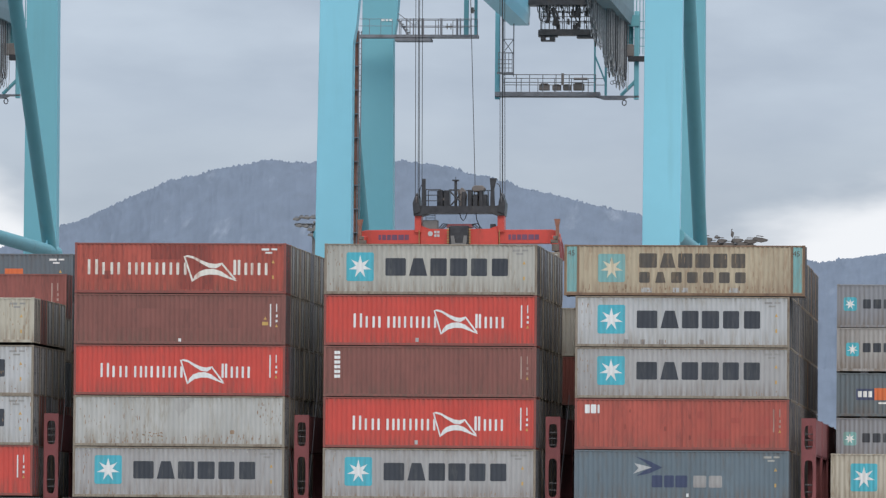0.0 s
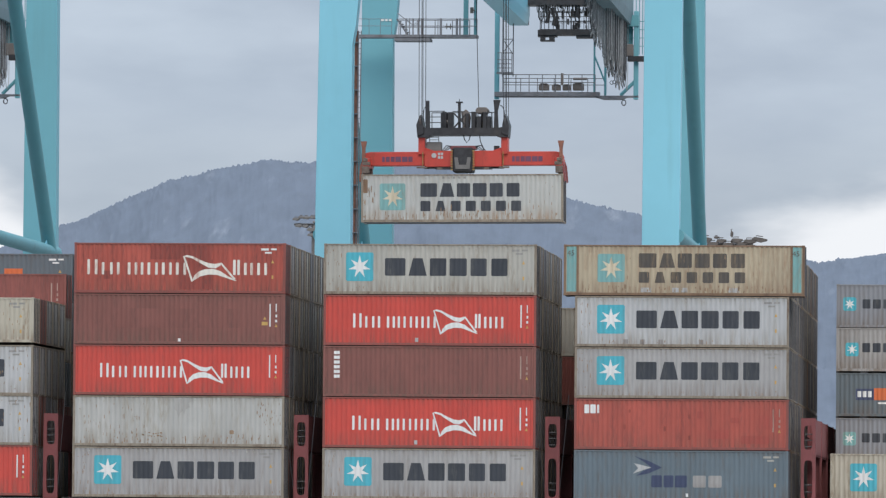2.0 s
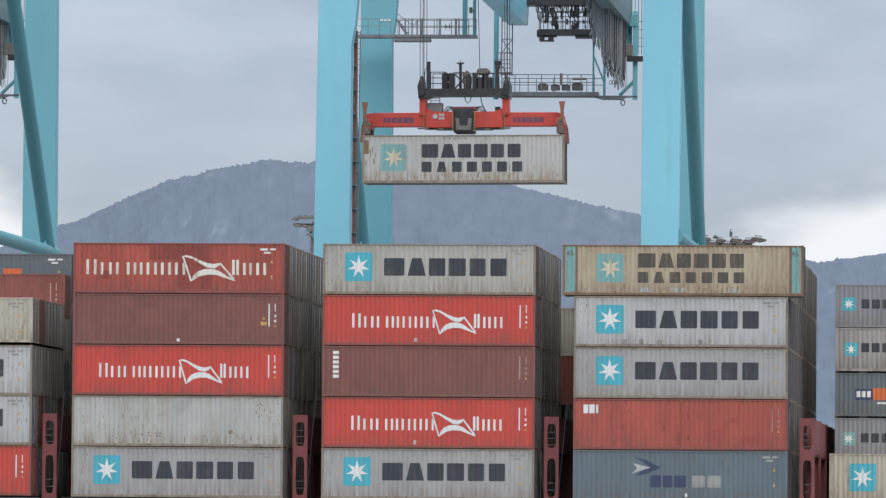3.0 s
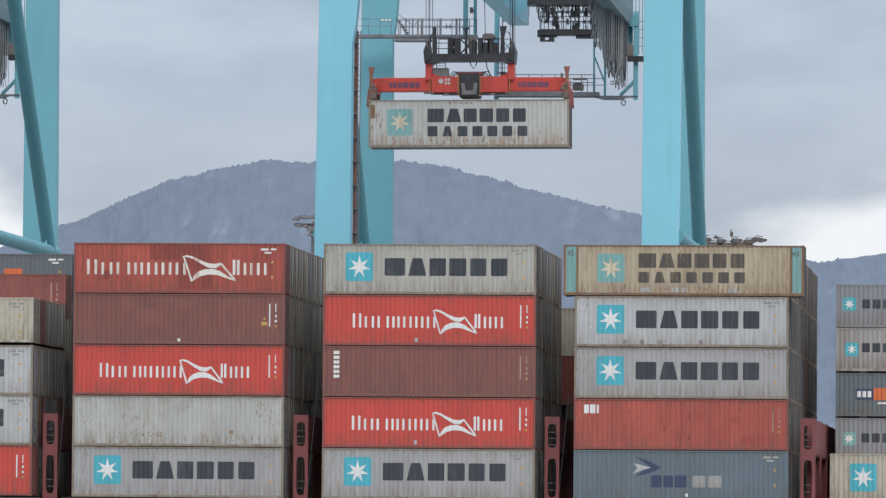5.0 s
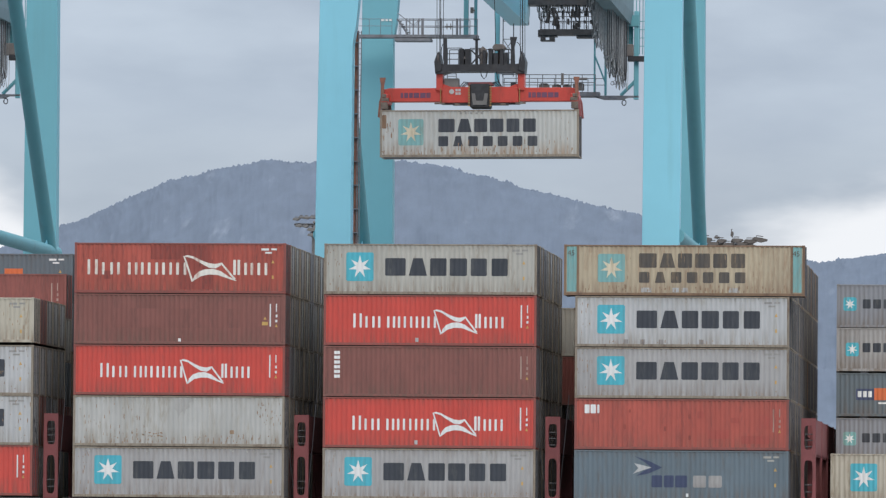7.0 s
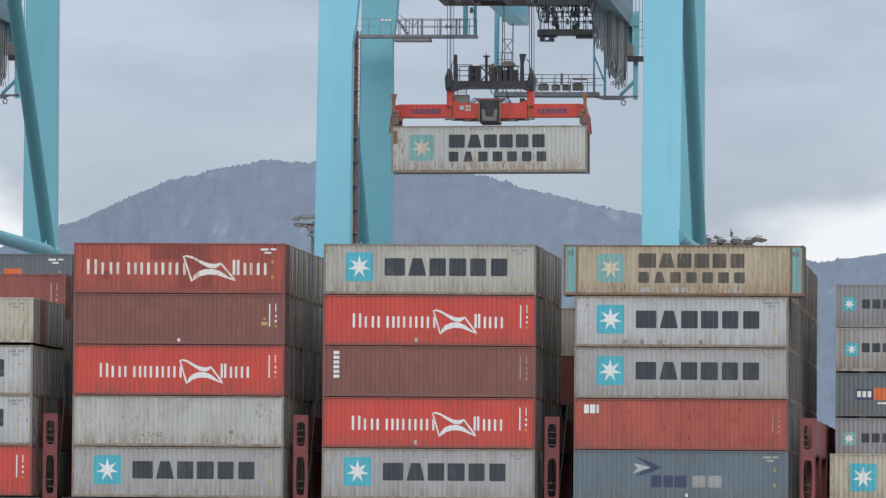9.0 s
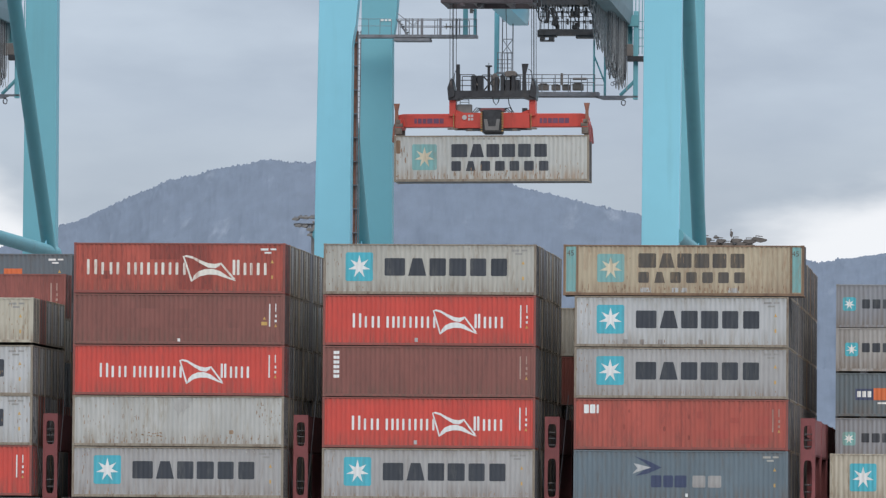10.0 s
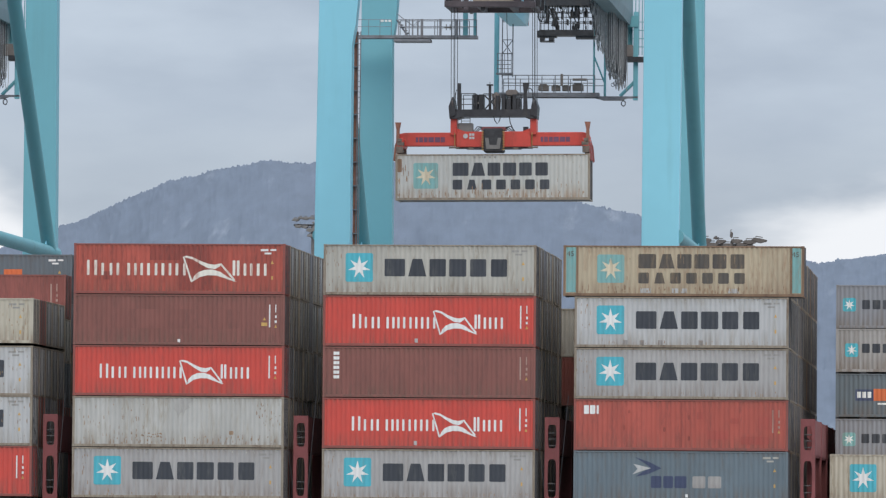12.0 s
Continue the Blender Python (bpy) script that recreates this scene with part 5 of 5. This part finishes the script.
    box(bm, -0.46, -0.06, cy - 0.3, cy + 0.1, 4.60, 4.68)
    tube(bm, ((-0.26, cy - 0.1, 4.66), (-0.26, cy - 0.1, 4.85)), 0.02, 5)
    low("sensor_mast", bm, BLACK, ob)
    bm = B()
    prism(bm, [(0.80, 3.95), (1.44, 3.95), (1.54, 4.15), (1.40, 4.32), (0.86, 4.32), (0.72, 4.15)], cy - 0.5, cy + 0.5)
    tube(bm, ((1.1, cy, 3.05), (1.1, cy, 4.1)), 0.07, 8)
    low("cable_basket", bm, HOUSE, ob, bevel=0.05)
    # hoist ropes and the supply cable, which run on up through the trolley
    for x, y in ((-2.66, cy - 0.6), (-2.50, cy - 0.5), (-2.54, cy + 0.6), (-2.36, cy + 0.5), (2.46, cy - 0.6), (2.58, cy - 0.5), (2.52, cy + 0.6), (2.66, cy + 0.5)):
        bm = B()
        tube(bm, ((x, y, 3.1), (x - 0.02 * (1 if x > 0 else -1), y, 16.9)), 0.021, 6)
        part("hoist_rope", bm, ROPE, ob, "greased steel hoist rope")
    bm = B()
    tube(bm, ((0.90, cy, 3.98), (0.58, cy, 16.9)), 0.024, 6)
    part("supply_cable", bm, RUBBER, ob)
    return ob


crane_trolley = trolley()
spreader = headblock()
load = container(0, 0, 0, LOADGREY, "rust-stained grey container with star panel hanging from the spreader", name="lifted_container")
double_marks(load, HC, 1.13, 0.85, FADEDCYAN, BLACKPRINT, "load", 2.46, 0.07)
stains(load, "load_low", 61, 64, 0.2, 12.0, 0.17, 0.60, RUSTSTAIN, (0.03, 0.10), (0.06, 0.5))
stains(load, "load_mid", 62, 14, 4.6, 9.2, 0.3, 1.0, RUSTSTAIN, (0.03, 0.10), (0.1, 0.6))
stains(load, "load_top", 63, 22, 0.2, 12.0, 2.62, 2.80, SMEAR, (0.05, 0.15), (0.05, 0.16), "grimy marks along the top edge")
stains(load, "load_end", 64, 14, 0.14, 0.9, 0.2, 2.6, RUSTSTAIN, (0.04, 0.12), (0.08, 0.5))
stains(load, "load_tail", 65, 9, 9.8, 12.0, 0.3, 2.5, RUSTSTAIN, (0.02, 0.06), (0.06, 0.4))
part("rust_patch", print_mesh("patch", [block(0.13, 0.40, HC - 1.13, HC - 0.30, 0.04)]), RUSTFRAME, load, "dark rust-brown patch")
for k in range(5):
    part("code_bar", print_mesh("upper_code%d" % k, [block(4.9 + 0.32 * k, 5.04 + 0.32 * k, HC - 0.28, HC - 0.15)]), FAINT, load)


# ---- floodlights of the terminal beyond ----
def light_mast(x, y, z, label, lamps, mat):
    ob = thing("light_mast", pose(x, y, QUAY), label, "light mast", "terminal light masts")
    top = z - QUAY
    bm = B()
    tube(bm, ((0, 0, 0), (0, 0, top)), 0.35, 10)
    part("pole", bm, LAMPGREY, ob)
    bm = B()
    tube(bm, ((-2.2, 0, top), (2.2, 0, top)), 0.12, 8)
    tube(bm, ((0, -1.2, top + 0.2), (0, 1.2, top + 0.2)), 0.12, 8)
    part("head_frame", bm, mat, ob)
    for dx, dz, w, h, tilt in lamps:
        bm = B()
        prism(bm, [(-w / 2, -h * 0.25), (w * 0.1, -h * 0.4), (w * 0.45, -h * 0.1), (w / 2, h * 0.12), (w * 0.1, h * 0.22), (-w * 0.35, h * 0.2)], -0.5, 0.5)
        tube(bm, ((-w * 0.2, 0, h * 0.1), (-w * 0.25, 0, h * 0.42), (w * 0.2, 0, h * 0.42)), 0.05, 6)
        part("floodlight", bm, mat, ob, bevel=0.03).matrix_basis = pose(dx, -0.7, top + dz, 0, tilt, 0)
    return ob


light_mast(-36.9, 330, 46.3, "grey cluster of floodlights on a tall mast", ((-1.9, 0.55, 0.8, 0.5, 0), (-1.35, 0.75, 0.7, 0.4, 0), (-0.8, 0.7, 0.8, 0.5, 0), (-0.1, 0.75, 0.9, 0.5, 0), (-1.6, -0.15, 0.8, 0.5, 0), (-0.9, -0.2, 0.7, 0.5, 0), (-0.3, -0.55, 0.9, 0.7, 10), (0.3, -0.3, 0.9, 0.8, 0), (-0.2, -1.1, 1.0, 0.5, 0)), LAMPGREY)
light_mast(7.2, 330, 44.4, "brown cluster of floodlights on a distant mast", ((-2.6, 0.45, 1.0, 1.0, 0), (-2.0, 0.0, 1.3, 0.9, 0), (-1.1, 0.35, 1.1, 0.7, 0), (-0.4, -0.05, 1.2, 0.8, 0), (0.5, 0.4, 1.3, 0.8, 0), (1.1, 0.05, 1.2, 0.7, 0), (1.9, 0.3, 1.5, 0.8, 0), (2.9, 0.5, 1.7, 0.8, 8), (2.0, -0.2, 1.0, 0.6, 0), (-1.6, 0.7, 0.6, 0.4, 0), (0.0, 1.1, 0.3, 1.1, 0)), MASTBROWN)


# ---- what moves ----
def motions():
    # seconds, distance of the load, height of the spreader's foot
    hoist = [(0.0, 20.2, 30.4, 5.88), (0.5, 20.2, 31.45, 5.91), (1.0, 20.2, 32.71, 5.95), (1.5, 20.2, 33.87, 6.02), (2.0, 20.2, 35.11, 6.09),
             (2.5, 20.2, 36.28, 6.13), (3.0, 20.25, 37.47, 6.19), (3.5, 20.7, 38.57, 6.2), (4.0, 21.25, 39.36, 6.21), (4.5, 22.3, 39.77, 6.21),
             (5.0, 23.39, 39.8, 6.2), (5.5, 24.2, 39.68, 6.21), (6.0, 25.2, 39.58, 6.3), (6.5, 26.1, 39.5, 6.41), (7.0, 26.86, 39.4, 6.51),
             (8.0, 30.2, 39.2, 6.58), (9.0, 33.4, 38.83, 6.6), (9.5, 34.4, 38.6, 6.59), (10.0, 35.5, 38.36, 6.58), (10.5, 36.3, 38.06, 6.57),
             (11.0, 36.7, 37.73, 6.56), (11.5, 36.75, 37.42, 6.55), (12.0, 36.8, 37.31, 6.55)]
    walk(spreader, [(t, pose(x, y, z, 0, -0.4, 0)) for t, y, z, x in hoist])
    walk(load, [(t, pose(x, y, z, 0, -0.4, 0) @ pose(-L40 / 2, 0, -HC - 0.02)) for t, y, z, x in hoist])
    travel = [(0.0, 19.0), (2.5, 19.0), (3.0, 19.2), (4.0, 20.76), (5.0, 23.14), (6.0, 25.04), (7.0, 25.92), (8.0, 28.28),
              (9.0, 30.88), (9.5, 31.98), (10.0, 33.26), (10.5, 34.35), (11.0, 35.24), (11.5, 35.68), (12.0, 35.93)]
    walk(crane_trolley, [(t, pose(6.48, y, -0.2)) for t, y in travel])
    # the festoon loops close up towards the back reach as the trolley runs in
    for loop, d in LOOPS:
        walk(loop, [(t, pose(0, 103.0 - d * (84.0 - (y - 19.0)) / 84.0, 0)) for t, y in travel])


motions()
